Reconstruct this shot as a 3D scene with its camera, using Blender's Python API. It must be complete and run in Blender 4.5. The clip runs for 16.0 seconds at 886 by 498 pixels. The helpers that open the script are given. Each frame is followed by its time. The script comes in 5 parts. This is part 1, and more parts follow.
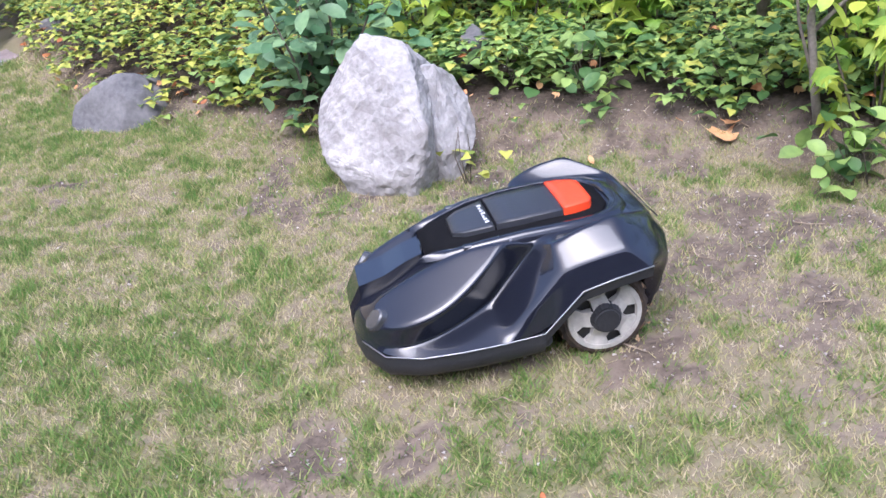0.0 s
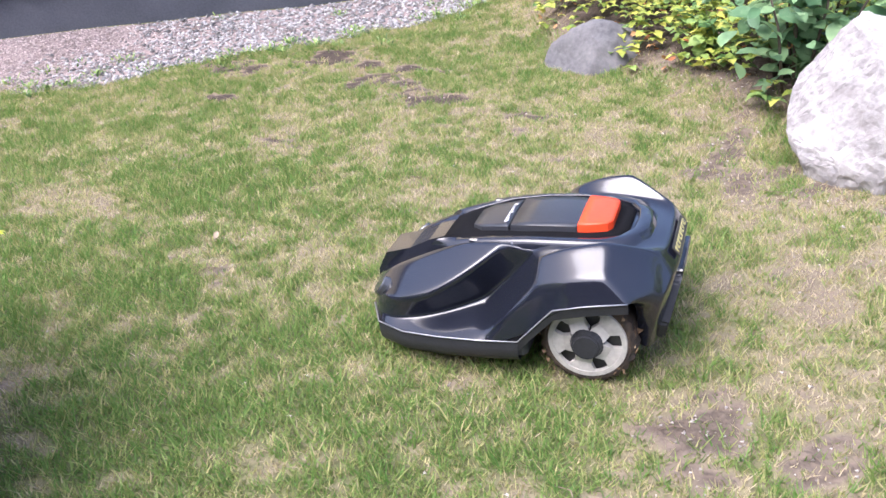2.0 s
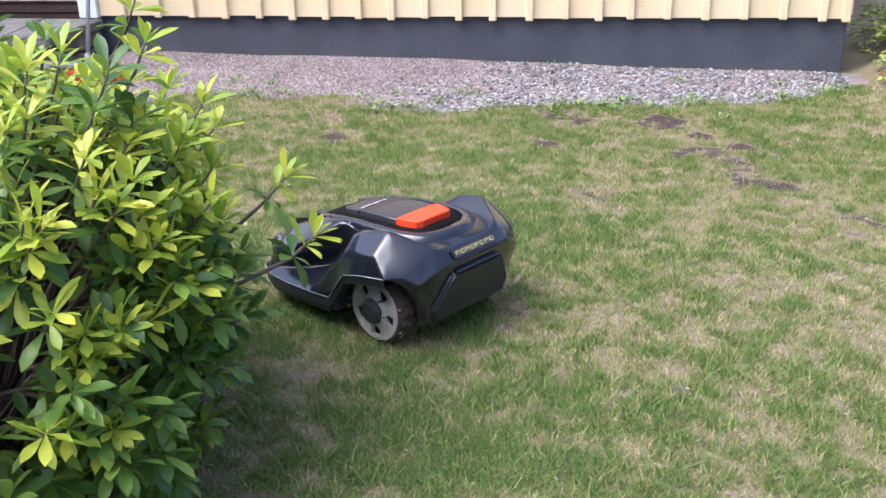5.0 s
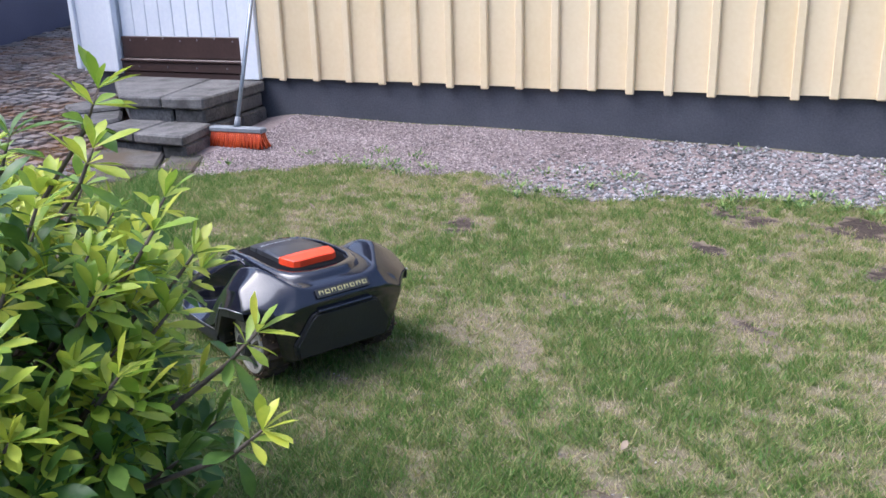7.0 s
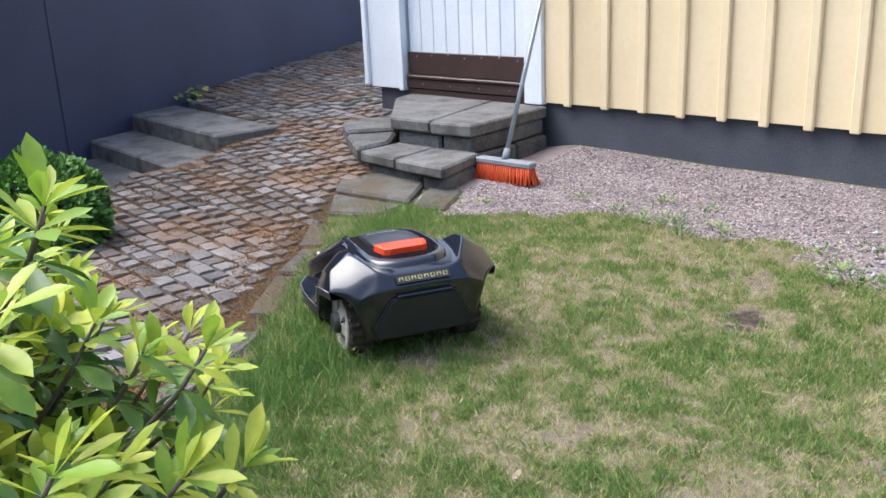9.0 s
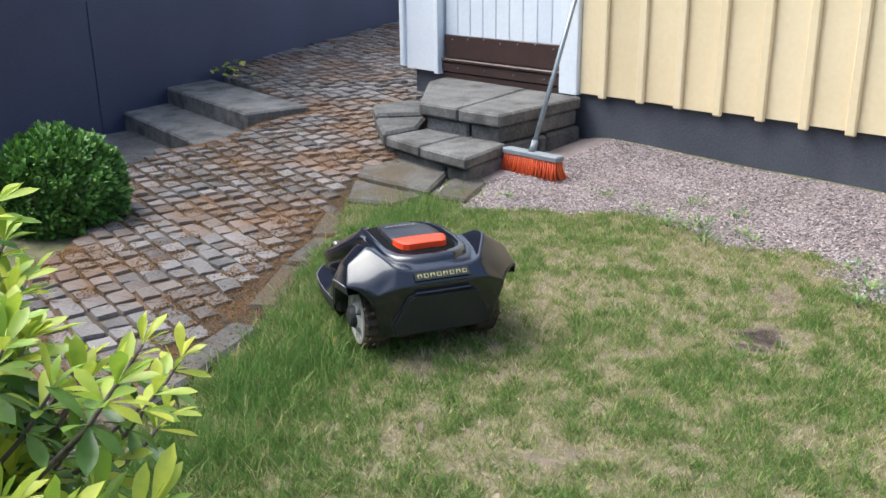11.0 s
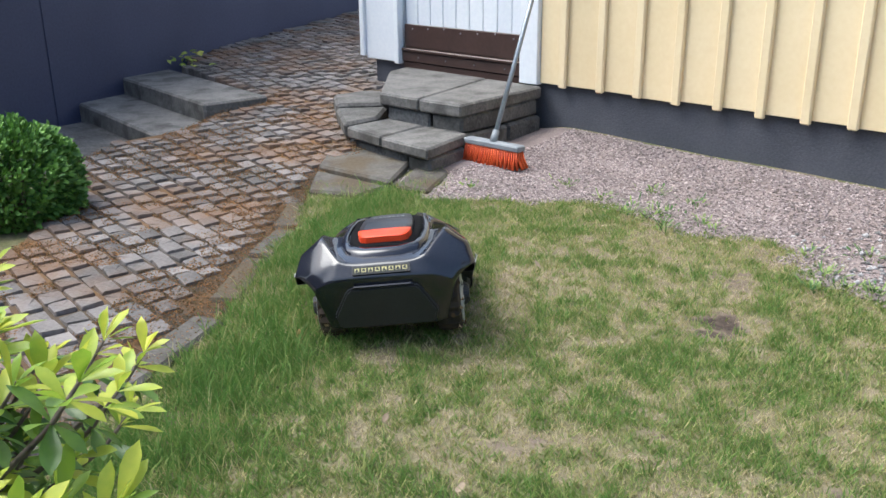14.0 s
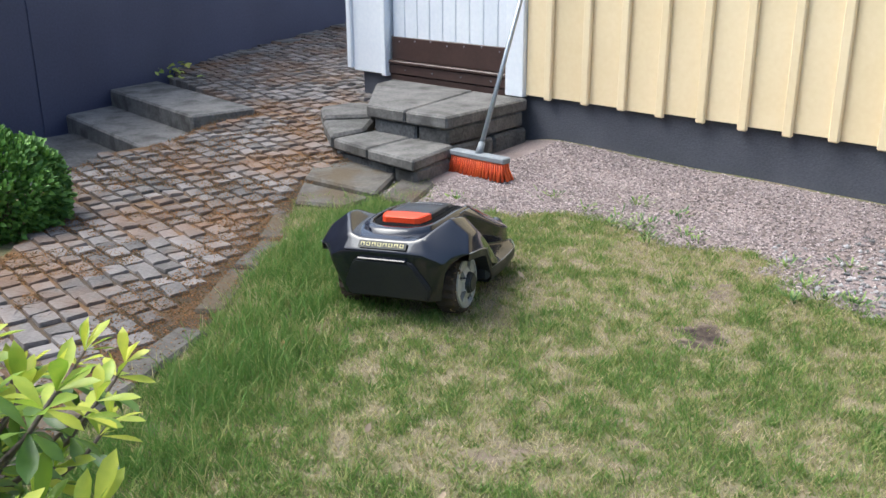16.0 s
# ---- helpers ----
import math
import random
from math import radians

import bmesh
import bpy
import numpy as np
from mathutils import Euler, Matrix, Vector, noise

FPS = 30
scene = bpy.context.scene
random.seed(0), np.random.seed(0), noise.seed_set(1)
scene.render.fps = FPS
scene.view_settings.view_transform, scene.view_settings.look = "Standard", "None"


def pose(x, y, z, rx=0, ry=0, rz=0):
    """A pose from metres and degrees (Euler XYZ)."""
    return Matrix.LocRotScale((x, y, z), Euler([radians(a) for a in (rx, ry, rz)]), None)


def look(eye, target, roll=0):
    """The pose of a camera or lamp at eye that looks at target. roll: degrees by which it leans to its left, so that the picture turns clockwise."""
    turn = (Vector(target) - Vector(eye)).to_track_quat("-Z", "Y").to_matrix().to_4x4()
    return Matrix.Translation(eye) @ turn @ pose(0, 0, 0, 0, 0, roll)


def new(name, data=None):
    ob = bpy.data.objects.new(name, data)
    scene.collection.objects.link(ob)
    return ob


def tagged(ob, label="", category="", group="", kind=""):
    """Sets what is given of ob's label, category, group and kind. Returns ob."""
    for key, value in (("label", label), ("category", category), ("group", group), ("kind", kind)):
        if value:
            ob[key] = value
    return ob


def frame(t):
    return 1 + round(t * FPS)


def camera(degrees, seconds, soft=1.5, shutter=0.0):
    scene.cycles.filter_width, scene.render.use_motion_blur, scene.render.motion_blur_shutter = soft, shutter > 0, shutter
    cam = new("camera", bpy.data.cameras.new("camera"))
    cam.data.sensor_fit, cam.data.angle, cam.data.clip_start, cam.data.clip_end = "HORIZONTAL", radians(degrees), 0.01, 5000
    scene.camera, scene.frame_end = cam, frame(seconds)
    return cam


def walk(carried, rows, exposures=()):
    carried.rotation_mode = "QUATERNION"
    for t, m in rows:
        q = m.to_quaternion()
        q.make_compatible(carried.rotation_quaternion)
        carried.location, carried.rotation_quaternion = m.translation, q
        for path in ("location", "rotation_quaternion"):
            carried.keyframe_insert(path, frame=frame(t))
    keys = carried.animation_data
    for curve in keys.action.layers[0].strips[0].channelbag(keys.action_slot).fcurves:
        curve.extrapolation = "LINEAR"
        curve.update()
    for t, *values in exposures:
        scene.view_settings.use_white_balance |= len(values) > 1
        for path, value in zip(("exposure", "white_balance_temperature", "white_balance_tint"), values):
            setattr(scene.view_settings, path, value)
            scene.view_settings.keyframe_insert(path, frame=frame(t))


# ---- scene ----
cam = camera(52.0, 16.0)
ROWS = [
    (0, 0.3584, 0.1522, 1.1897, -0.28, -27.07, 6.28),
    (0.5, 0.3351, 0.1496, 1.1908, 5.54, -26.98, 5.49),
    (1, 0.3231, 0.142, 1.1892, 13.01, -27.23, 5.51),
    (1.5, 0.3102, 0.1259, 1.1919, 21.1, -27.02, 5.42),
    (2, 0.291, 0.1067, 1.1961, 28.56, -26.52, 5.41),
    (2.5, 0.2724, 0.0875, 1.2032, 33.4, -26.06, 5.58),
    (3, 0.2666, 0.0797, 1.2036, 37.21, -25.09, 5.3),
    (3.5, 0.2539, 0.0607, 1.2034, 40.92, -24.49, 4.13),
    (4, 0.2413, 0.0315, 1.2011, 46.13, -24, 2.6),
    (6.3, 0.073, 0.406, 1.233, 54.53, -18.94, 1.7),
    (6.5, 0.02, 0.477, 1.232, 56.89, -18.99, 2.17),
    (7, -0.093, 0.701, 1.205, 63.06, -18.4, 1.61),
    (7.5, -0.233, 0.864, 1.18, 68.86, -19.43, 0.75),
    (8, -0.43, 0.984, 1.205, 73.44, -18.31, 0.76),
    (8.5, -0.596, 1.07, 1.228, 75.38, -19.35, 2.64),
    (9, -0.76, 1.178, 1.216, 83.48, -17.35, 2.29),
    (11.5, -0.865, 1.332, 1.266, 87.26, -18.96, 0.66),
    (12, -0.857, 1.334, 1.267, 86.79, -19.69, 0.47),
    (12.5, -0.855, 1.332, 1.254, 85.95, -20.03, 0.56),
    (13, -0.853, 1.324, 1.269, 85.46, -19.87, 0.66),
    (13.5, -0.856, 1.327, 1.267, 84.98, -19.79, 0.66),
    (14, -0.862, 1.325, 1.264, 84.72, -19.48, 0.47),
    (14.5, -0.847, 1.335, 1.274, 84.89, -19.2, 0.28),
    (15, -0.838, 1.338, 1.273, 84.93, -18.97, 0.19),
    (15.5, -0.838, 1.341, 1.271, 84.53, -19.03, 0.09),
    (16, -0.842, 1.343, 1.269, 84.11, -18.76, 0.28),
]
walk(cam, [(t, pose(x, y, z, 90 + pitch, roll, yaw)) for t, x, y, z, yaw, pitch, roll in ROWS],
     [(0.0, 1.27, 5450, 18), (1.0, 1.42, 5550, 19), (2.5, 1.62, 5850, 17), (4.2, 1.54, 5850, 17), (6.3, 0.86, 5350, 16), (7.0, 0.98, 5450, 15), (7.6, 1.26, 5600, 10), (8.4, 1.2, 5700, 10), (9.0, 1.14, 5750, 8), (11.3, 1.1, 5850, 4), (16.0, 1.1, 5900, 4)])

# ---- world and light ----
world = bpy.data.worlds.new("world")
scene.world = world
world.use_nodes = True
wn = world.node_tree
sky = wn.nodes.new("ShaderNodeTexSky")
sky.sky_type = "NISHITA"
sky.sun_disc = False
sky.sun_elevation = radians(60)
sky.sun_rotation = radians(200)
sky.air_density, sky.dust_density, sky.ozone_density = 1.0, 6.0, 1.0
wn.links.new(sky.outputs[0], wn.nodes["Background"].inputs[0])
wn.nodes["Background"].inputs[1].default_value = 0.15
sun_data = bpy.data.lights.new("sun", "SUN")
sun_data.energy, sun_data.angle, sun_data.color = 1.15, radians(48), (1.0, 0.97, 0.93)
sun = new("sun", sun_data)
sun.matrix_world = look((0, 0, 8), (0.10 * 8, 0.55 * 8, 8 - 1.0 * 8))


# ---- materials ----
def shade(name, low, high, scale=8.0, rough=0.8, bump=0.2, fine=60.0, metal=0.0, rand=0.0, coat=0.0, spec=0.5, thin=0.0, stain=None):
    """A surface whose colour wanders between low and high at two scales, with relief."""
    m = bpy.data.materials.new(name)
    m.use_nodes = True
    nt = m.node_tree
    b = nt.nodes["Principled BSDF"]
    geo = nt.nodes.new("ShaderNodeNewGeometry")
    n1, n2 = nt.nodes.new("ShaderNodeTexNoise"), nt.nodes.new("ShaderNodeTexNoise")
    n1.inputs["Scale"].default_value, n2.inputs["Scale"].default_value = scale, fine
    n1.inputs["Detail"].default_value, n2.inputs["Detail"].default_value = 5, 4
    tc = nt.nodes.new("ShaderNodeTexCoord")
    for n in (n1, n2):
        nt.links.new(tc.outputs["Object"], n.inputs["Vector"])
    mix = nt.nodes.new("ShaderNodeMath")
    mix.operation = "MULTIPLY_ADD"
    nt.links.new(n2.outputs[0], mix.inputs[0])
    mix.inputs[1].default_value = 0.5
    half = nt.nodes.new("ShaderNodeMath")
    half.operation = "MULTIPLY"
    nt.links.new(n1.outputs[0], half.inputs[0])
    half.inputs[1].default_value = 0.55
    nt.links.new(half.outputs[0], mix.inputs[2])
    fac = mix.outputs[0]
    if rand:
        info = nt.nodes.new("ShaderNodeObjectInfo")
        add = nt.nodes.new("ShaderNodeMath")
        add.operation = "ADD"
        nt.links.new(info.outputs["Random"], add.inputs[0])
        nt.links.new(geo.outputs["Random Per Island"], add.inputs[1])
        fr = nt.nodes.new("ShaderNodeMath")
        fr.operation = "FRACT"
        nt.links.new(add.outputs[0], fr.inputs[0])
        sub = nt.nodes.new("ShaderNodeMath")
        sub.operation = "MULTIPLY_ADD"
        nt.links.new(fr.outputs[0], sub.inputs[0])
        sub.inputs[1].default_value = rand
        nt.links.new(fac, sub.inputs[2])
        sub2 = nt.nodes.new("ShaderNodeMath")
        sub2.operation = "SUBTRACT"
        nt.links.new(sub.outputs[0], sub2.inputs[0])
        sub2.inputs[1].default_value = rand / 2
        fac = sub2.outputs[0]
    ramp = nt.nodes.new("ShaderNodeValToRGB")
    ramp.color_ramp.elements[0].position, ramp.color_ramp.elements[1].position = 0.3, 0.75
    ramp.color_ramp.elements[0].color, ramp.color_ramp.elements[1].color = (*low, 1), (*high, 1)
    nt.links.new(fac, ramp.inputs[0])
    col = ramp.outputs[0]
    if stain:
        tone, size, lo, hi, most = stain
        n3, r3, mx, most_of = nt.nodes.new("ShaderNodeTexNoise"), nt.nodes.new("ShaderNodeMapRange"), nt.nodes.new("ShaderNodeMixRGB"), nt.nodes.new("ShaderNodeMath")
        n3.inputs["Scale"].default_value, n3.inputs["Detail"].default_value = size, 7
        nt.links.new(geo.outputs["Position"], n3.inputs["Vector"])
        nt.links.new(n3.outputs[0], r3.inputs[0])
        r3.inputs[1].default_value, r3.inputs[2].default_value = lo, hi
        r3.inputs[4].default_value = most
        nt.links.new(r3.outputs[0], mx.inputs[0])
        nt.links.new(col, mx.inputs[1])
        mx.inputs[2].default_value = (*tone, 1)
        col = mx.outputs[0]
    nt.links.new(col, b.inputs["Base Color"])
    b.inputs["Roughness"].default_value = rough
    b.inputs["Metallic"].default_value = metal
    b.inputs["Coat Weight"].default_value = coat
    b.inputs["Coat Roughness"].default_value = 0.05
    b.inputs["Specular IOR Level"].default_value = spec
    if bump:
        bn = nt.nodes.new("ShaderNodeBump")
        bn.inputs["Strength"].default_value, bn.inputs["Distance"].default_value = bump, 0.01
        nt.links.new(mix.outputs[0], bn.inputs["Height"])
        nt.links.new(bn.outputs[0], b.inputs["Normal"])
    if thin:
        tr = nt.nodes.new("ShaderNodeBsdfTranslucent")
        nt.links.new(ramp.outputs[0], tr.inputs[0])
        ms = nt.nodes.new("ShaderNodeMixShader")
        ms.inputs[0].default_value = thin
        nt.links.new(b.outputs[0], ms.inputs[1])
        nt.links.new(tr.outputs[0], ms.inputs[2])
        nt.links.new(ms.outputs[0], nt.nodes["Material Output"].inputs[0])
    return m


def tinted(name, stops, attr, grain=70.0, rough=0.9, bump=0.4, jitter=0.25, island=0.0, thin=0.0):
    """A ground cover whose colour runs through stops along a stored value, broken by noise."""
    m = bpy.data.materials.new(name)
    m.use_nodes = True
    nt = m.node_tree
    b = nt.nodes["Principled BSDF"]
    at = nt.nodes.new("ShaderNodeAttribute")
    at.attribute_name = attr
    no = nt.nodes.new("ShaderNodeTexNoise")
    no.inputs["Scale"].default_value, no.inputs["Detail"].default_value = grain, 6
    tc = nt.nodes.new("ShaderNodeTexCoord")
    nt.links.new(tc.outputs["Object"], no.inputs["Vector"])
    mu = nt.nodes.new("ShaderNodeMath")
    mu.operation = "MULTIPLY_ADD"
    nt.links.new(no.outputs[0], mu.inputs[0])
    mu.inputs[1].default_value = jitter
    nt.links.new(at.outputs["Fac"], mu.inputs[2])
    fac = mu.outputs[0]
    if island:
        g = nt.nodes.new("ShaderNodeNewGeometry")
        m2 = nt.nodes.new("ShaderNodeMath")
        m2.operation = "MULTIPLY_ADD"
        nt.links.new(g.outputs["Random Per Island"], m2.inputs[0])
        m2.inputs[1].default_value = island
        nt.links.new(fac, m2.inputs[2])
        fac = m2.outputs[0]
    sb = nt.nodes.new("ShaderNodeMath")
    sb.operation = "SUBTRACT"
    nt.links.new(fac, sb.inputs[0])
    sb.inputs[1].default_value = jitter / 2 + island / 2
    ramp = nt.nodes.new("ShaderNodeValToRGB")
    while len(ramp.color_ramp.elements) < len(stops):
        ramp.color_ramp.elements.new(0.5)
    for e, (p, c) in zip(ramp.color_ramp.elements, stops):
        e.position, e.color = p, (*c, 1)
    nt.links.new(sb.outputs[0], ramp.inputs[0])
    nt.links.new(ramp.outputs[0], b.inputs["Base Color"])
    b.inputs["Roughness"].default_value = rough
    b.inputs["Specular IOR Level"].default_value = 0.25
    if bump:
        bn = nt.nodes.new("ShaderNodeBump")
        bn.inputs["Strength"].default_value, bn.inputs["Distance"].default_value = bump, 0.02
        nt.links.new(no.outputs[0], bn.inputs["Height"])
        nt.links.new(bn.outputs[0], b.inputs["Normal"])
    if thin:
        tr = nt.nodes.new("ShaderNodeBsdfTranslucent")
        nt.links.new(ramp.outputs[0], tr.inputs[0])
        ms = nt.nodes.new("ShaderNodeMixShader")
        ms.inputs[0].default_value = thin
        nt.links.new(b.outputs[0], ms.inputs[1])
        nt.links.new(tr.outputs[0], ms.inputs[2])
        nt.links.new(ms.outputs[0], nt.nodes["Material Output"].inputs[0])
    return m


EARTH = [(0.0, (0.028, 0.020, 0.019)), (0.12, (0.078, 0.06, 0.046)), (0.26, (0.165, 0.13, 0.10)), (0.46, (0.20, 0.172, 0.105)), (0.64, (0.135, 0.135, 0.062)), (0.9, (0.085, 0.115, 0.038))]
BLADE = [(0.0, (0.50, 0.43, 0.31)), (0.22, (0.46, 0.39, 0.225)), (0.38, (0.40, 0.385, 0.165)), (0.62, (0.205, 0.28, 0.076)), (1.0, (0.11, 0.22, 0.047))]
M_GROUND = tinted("lawn_soil", EARTH, "tint", 55, 0.95, 0.6, 0.3)
M_BLADE = tinted("grass", BLADE, "tint", 30, 0.6, 0.0, 0.15, 0.65, 0.35)
M_PAINT = shade("yellow_paint", (0.78, 0.63, 0.38), (0.85, 0.71, 0.47), 3, 0.55, 0.12, 40, rand=0.25)
M_WHITE = shade("white_paint", (0.70, 0.74, 0.80), (0.82, 0.85, 0.88), 3, 0.45, 0.1, 40, rand=0.2)
M_BROWN = shade("brown_sheet", (0.045, 0.026, 0.022), (0.075, 0.045, 0.038), 5, 0.4, 0.05, 50)
M_PLINTH = shade("dark_plaster", (0.045, 0.049, 0.063), (0.095, 0.10, 0.12), 4, 0.85, 0.5, 90)
M_NAVY = shade("navy_render", (0.034, 0.039, 0.078), (0.062, 0.069, 0.122), 1.5, 0.6, 0.15, 60)
M_SLAB = shade("grey_stone", (0.042, 0.041, 0.040), (0.19, 0.183, 0.174), 9, 0.85, 1.0, 60, rand=0.2, stain=((0.045, 0.043, 0.038), 6.0, 0.5, 0.68, 0.8))
M_PAVE = shade("worn_paving", (0.048, 0.043, 0.037), (0.15, 0.138, 0.122), 9, 0.9, 1.0, 60, rand=0.25, stain=((0.085, 0.06, 0.03), 5.0, 0.46, 0.62, 0.8))
M_ROUGH = shade("rough_stone", (0.03, 0.031, 0.033), (0.19, 0.19, 0.19), 14, 0.9, 1.0, 70, rand=0.2)
M_SETT = shade("sett_stone", (0.08, 0.073, 0.070), (0.215, 0.195, 0.186), 5, 0.8, 0.8, 70, rand=0.45, stain=((0.18, 0.088, 0.034), 2.2, 0.45, 0.64, 0.58))
M_JOINT = shade("joint_moss", (0.035, 0.027, 0.022), (0.085, 0.058, 0.032), 4, 0.95, 0.8, 60, stain=((0.19, 0.095, 0.03), 2.2, 0.46, 0.66, 0.85))
M_GRANITE = shade("pale_granite", (0.19, 0.178, 0.176), (0.50, 0.48, 0.475), 6, 0.85, 1.0, 55, stain=((0.22, 0.205, 0.20), 9.0, 0.52, 0.68, 0.75))
M_BOULDER = shade("grey_boulder", (0.065, 0.065, 0.07), (0.185, 0.178, 0.18), 7, 0.9, 0.6, 50)
M_GRAVEL = shade("pink_gravel", (0.15, 0.122, 0.12), (0.46, 0.385, 0.375), 3, 0.85, 0.3, 90, rand=0.6)
M_BED = shade("gravel_bed", (0.13, 0.10, 0.094), (0.30, 0.245, 0.235), 5, 0.95, 0.6, 120)
M_CHIPS = shade("grey_chips", (0.11, 0.108, 0.11), (0.40, 0.39, 0.39), 3, 0.85, 0.4, 90, rand=0.6)
M_BARK = shade("bark", (0.06, 0.045, 0.035), (0.17, 0.14, 0.11), 20, 0.9, 0.8, 90)
M_ORANGE = shade("orange_plastic", (0.72, 0.055, 0.012), (0.80, 0.075, 0.02), 8, 0.38, 0.05, 60)
M_SHELL = shade("gunmetal_shell", (0.007, 0.008, 0.013), (0.013, 0.015, 0.024), 6, 0.16, 0.0, 50, coat=0.6, spec=0.45)
M_MATT = shade("black_plastic", (0.016, 0.017, 0.021), (0.028, 0.029, 0.034), 10, 0.5, 0.15, 150)
M_HATCH = shade("satin_hatch", (0.022, 0.024, 0.029), (0.036, 0.038, 0.045), 8, 0.33, 0.05, 150)
# near-black and matt: the depth shade of the hatch moat is in this colour
M_RECESS_SHADE = shade("recess_shade", (0.004, 0.004, 0.005), (0.008, 0.008, 0.009), 8, 0.9, 0, 60, spec=0.1)
M_LENS = shade("lamp_lens", (0.03, 0.032, 0.037), (0.06, 0.062, 0.07), 8, 0.15, 0.0, 80, coat=0.5)
M_SILVER = shade("silver_trim", (0.26, 0.26, 0.28), (0.38, 0.38, 0.40), 12, 0.35, 0.05, 60, metal=0.6)
M_RIM = shade("rim_plastic", (0.27, 0.26, 0.235), (0.54, 0.52, 0.48), 12, 0.5, 0.2, 60)
M_TYRE = shade("muddy_tyre", (0.010, 0.010, 0.010), (0.085, 0.055, 0.035), 16, 0.85, 0.8, 60)
M_LABEL = shade("black_label", (0.02, 0.02, 0.02), (0.03, 0.03, 0.03), 8, 0.5, 0, 60)
M_YELLOW = shade("yellow_print", (0.42, 0.38, 0.15), (0.52, 0.48, 0.22), 8, 0.5, 0, 60)
M_PRINT = shade("pale_print", (0.45, 0.46, 0.48), (0.55, 0.56, 0.58), 8, 0.5, 0, 60)
M_BRISTLE = shade("orange_bristle", (0.50, 0.05, 0.012), (0.78, 0.13, 0.03), 20, 0.55, 0, 90, rand=0.5)
M_STEEL = shade("grey_metal", (0.22, 0.25, 0.28), (0.33, 0.36, 0.39), 12, 0.4, 0.1, 60, metal=0.5)
M_BROOM = shade("grey_broom", (0.17, 0.19, 0.21), (0.26, 0.28, 0.30), 12, 0.6, 0.2, 60)
M_RHODO = shade("glossy_leaf", (0.055, 0.13, 0.025), (0.20, 0.32, 0.055), 3, 0.38, 0.1, 40, rand=0.55, thin=0.3)
M_RHODO_NEW = shade("young_leaf", (0.26, 0.40, 0.045), (0.60, 0.63, 0.08), 3, 0.4, 0.1, 40, rand=0.5, thin=0.38)
M_COVER = shade("cover_leaf", (0.07, 0.15, 0.04), (0.27, 0.38, 0.10), 3, 0.55, 0.1, 40, rand=0.75, thin=0.25)
M_COVER_PALE = shade("pale_cover_leaf", (0.22, 0.30, 0.05), (0.50, 0.50, 0.10), 3, 0.55, 0.1, 40, rand=0.7, thin=0.3)
M_MAPLE = shade("maple_leaf", (0.20, 0.35, 0.045), (0.50, 0.58, 0.08), 3, 0.5, 0.1, 40, rand=0.6, thin=0.35)
M_DEEP = shade("deep_leaf", (0.03, 0.075, 0.022), (0.13, 0.22, 0.055), 3, 0.5, 0.1, 40, rand=0.6, thin=0.2)
M_BLUE = shade("bluish_leaf", (0.09, 0.19, 0.085), (0.24, 0.37, 0.18), 3, 0.5, 0.1, 40, rand=0.6, thin=0.25)
M_BOX = shade("conifer_green", (0.05, 0.13, 0.022), (0.16, 0.32, 0.05), 4, 0.6, 0.1, 40, rand=0.6, thin=0.15)
M_DEAD = shade("dead_leaf", (0.30, 0.10, 0.03), (0.62, 0.36, 0.17), 20, 0.7, 0.1, 60, rand=0.6)
M_TWIG = shade("dry_twig", (0.14, 0.10, 0.07), (0.34, 0.27, 0.19), 20, 0.85, 0.2, 60, rand=0.4)
M_PEBBLE = shade("pebble", (0.22, 0.19, 0.165), (0.55, 0.50, 0.46), 20, 0.85, 0.3, 60, rand=0.6)


# ---- helpers for meshes ----
def mesh_of(name, verts, faces, material, smooth=False):
    me = bpy.data.meshes.new(name)
    me.from_pydata([tuple(v) for v in verts], [], [tuple(f) for f in faces])
    me.materials.append(material)
    if smooth:
        me.shade_smooth()
    me.update()
    return me


def tri_mesh(name, verts, tris, material, tint=None):
    """A large mesh of triangles from arrays, with an optional stored value a vertex."""
    me = bpy.data.meshes.new(name)
    nv, nf = len(verts), len(tris)
    me.vertices.add(nv)
    me.vertices.foreach_set("co", np.ascontiguousarray(verts, dtype=np.float32).ravel())
    me.loops.add(nf * 3)
    me.loops.foreach_set("vertex_index", np.ascontiguousarray(tris, dtype=np.int32).ravel())
    me.polygons.add(nf)
    me.polygons.foreach_set("loop_start", np.arange(0, nf * 3, 3, dtype=np.int32))
    me.update(calc_edges=True)
    if tint is not None:
        a = me.attributes.new("tint", "FLOAT", "POINT")
        a.data.foreach_set("value", np.ascontiguousarray(tint, dtype=np.float32))
    me.materials.append(material)
    return me


def part(name, bm, material, parent, label=""):
    me = bpy.data.meshes.new(name)
    bm.to_mesh(me)
    bm.free()
    me.materials.append(material)
    ob = new(name, me)
    ob.parent = parent
    return tagged(ob, label)


def part_of(name, me, parent, label="", m=None):
    ob = new(name, me)
    ob.parent = parent
    if m is not None:
        ob.matrix_basis = m
    return tagged(ob, label)


def box(x0, x1, y0, y1, z0, z1, bevel=0.004, seg=1):
    bm = bmesh.new()
    bmesh.ops.create_cube(bm, size=1)
    for v in bm.verts:
        v.co = Vector((x0 + (v.co.x + 0.5) * (x1 - x0), y0 + (v.co.y + 0.5) * (y1 - y0), z0 + (v.co.z + 0.5) * (z1 - z0)))
    if bevel:
        bmesh.ops.bevel(bm, geom=bm.edges[:], offset=bevel, segments=seg, affect="EDGES")
    return bm


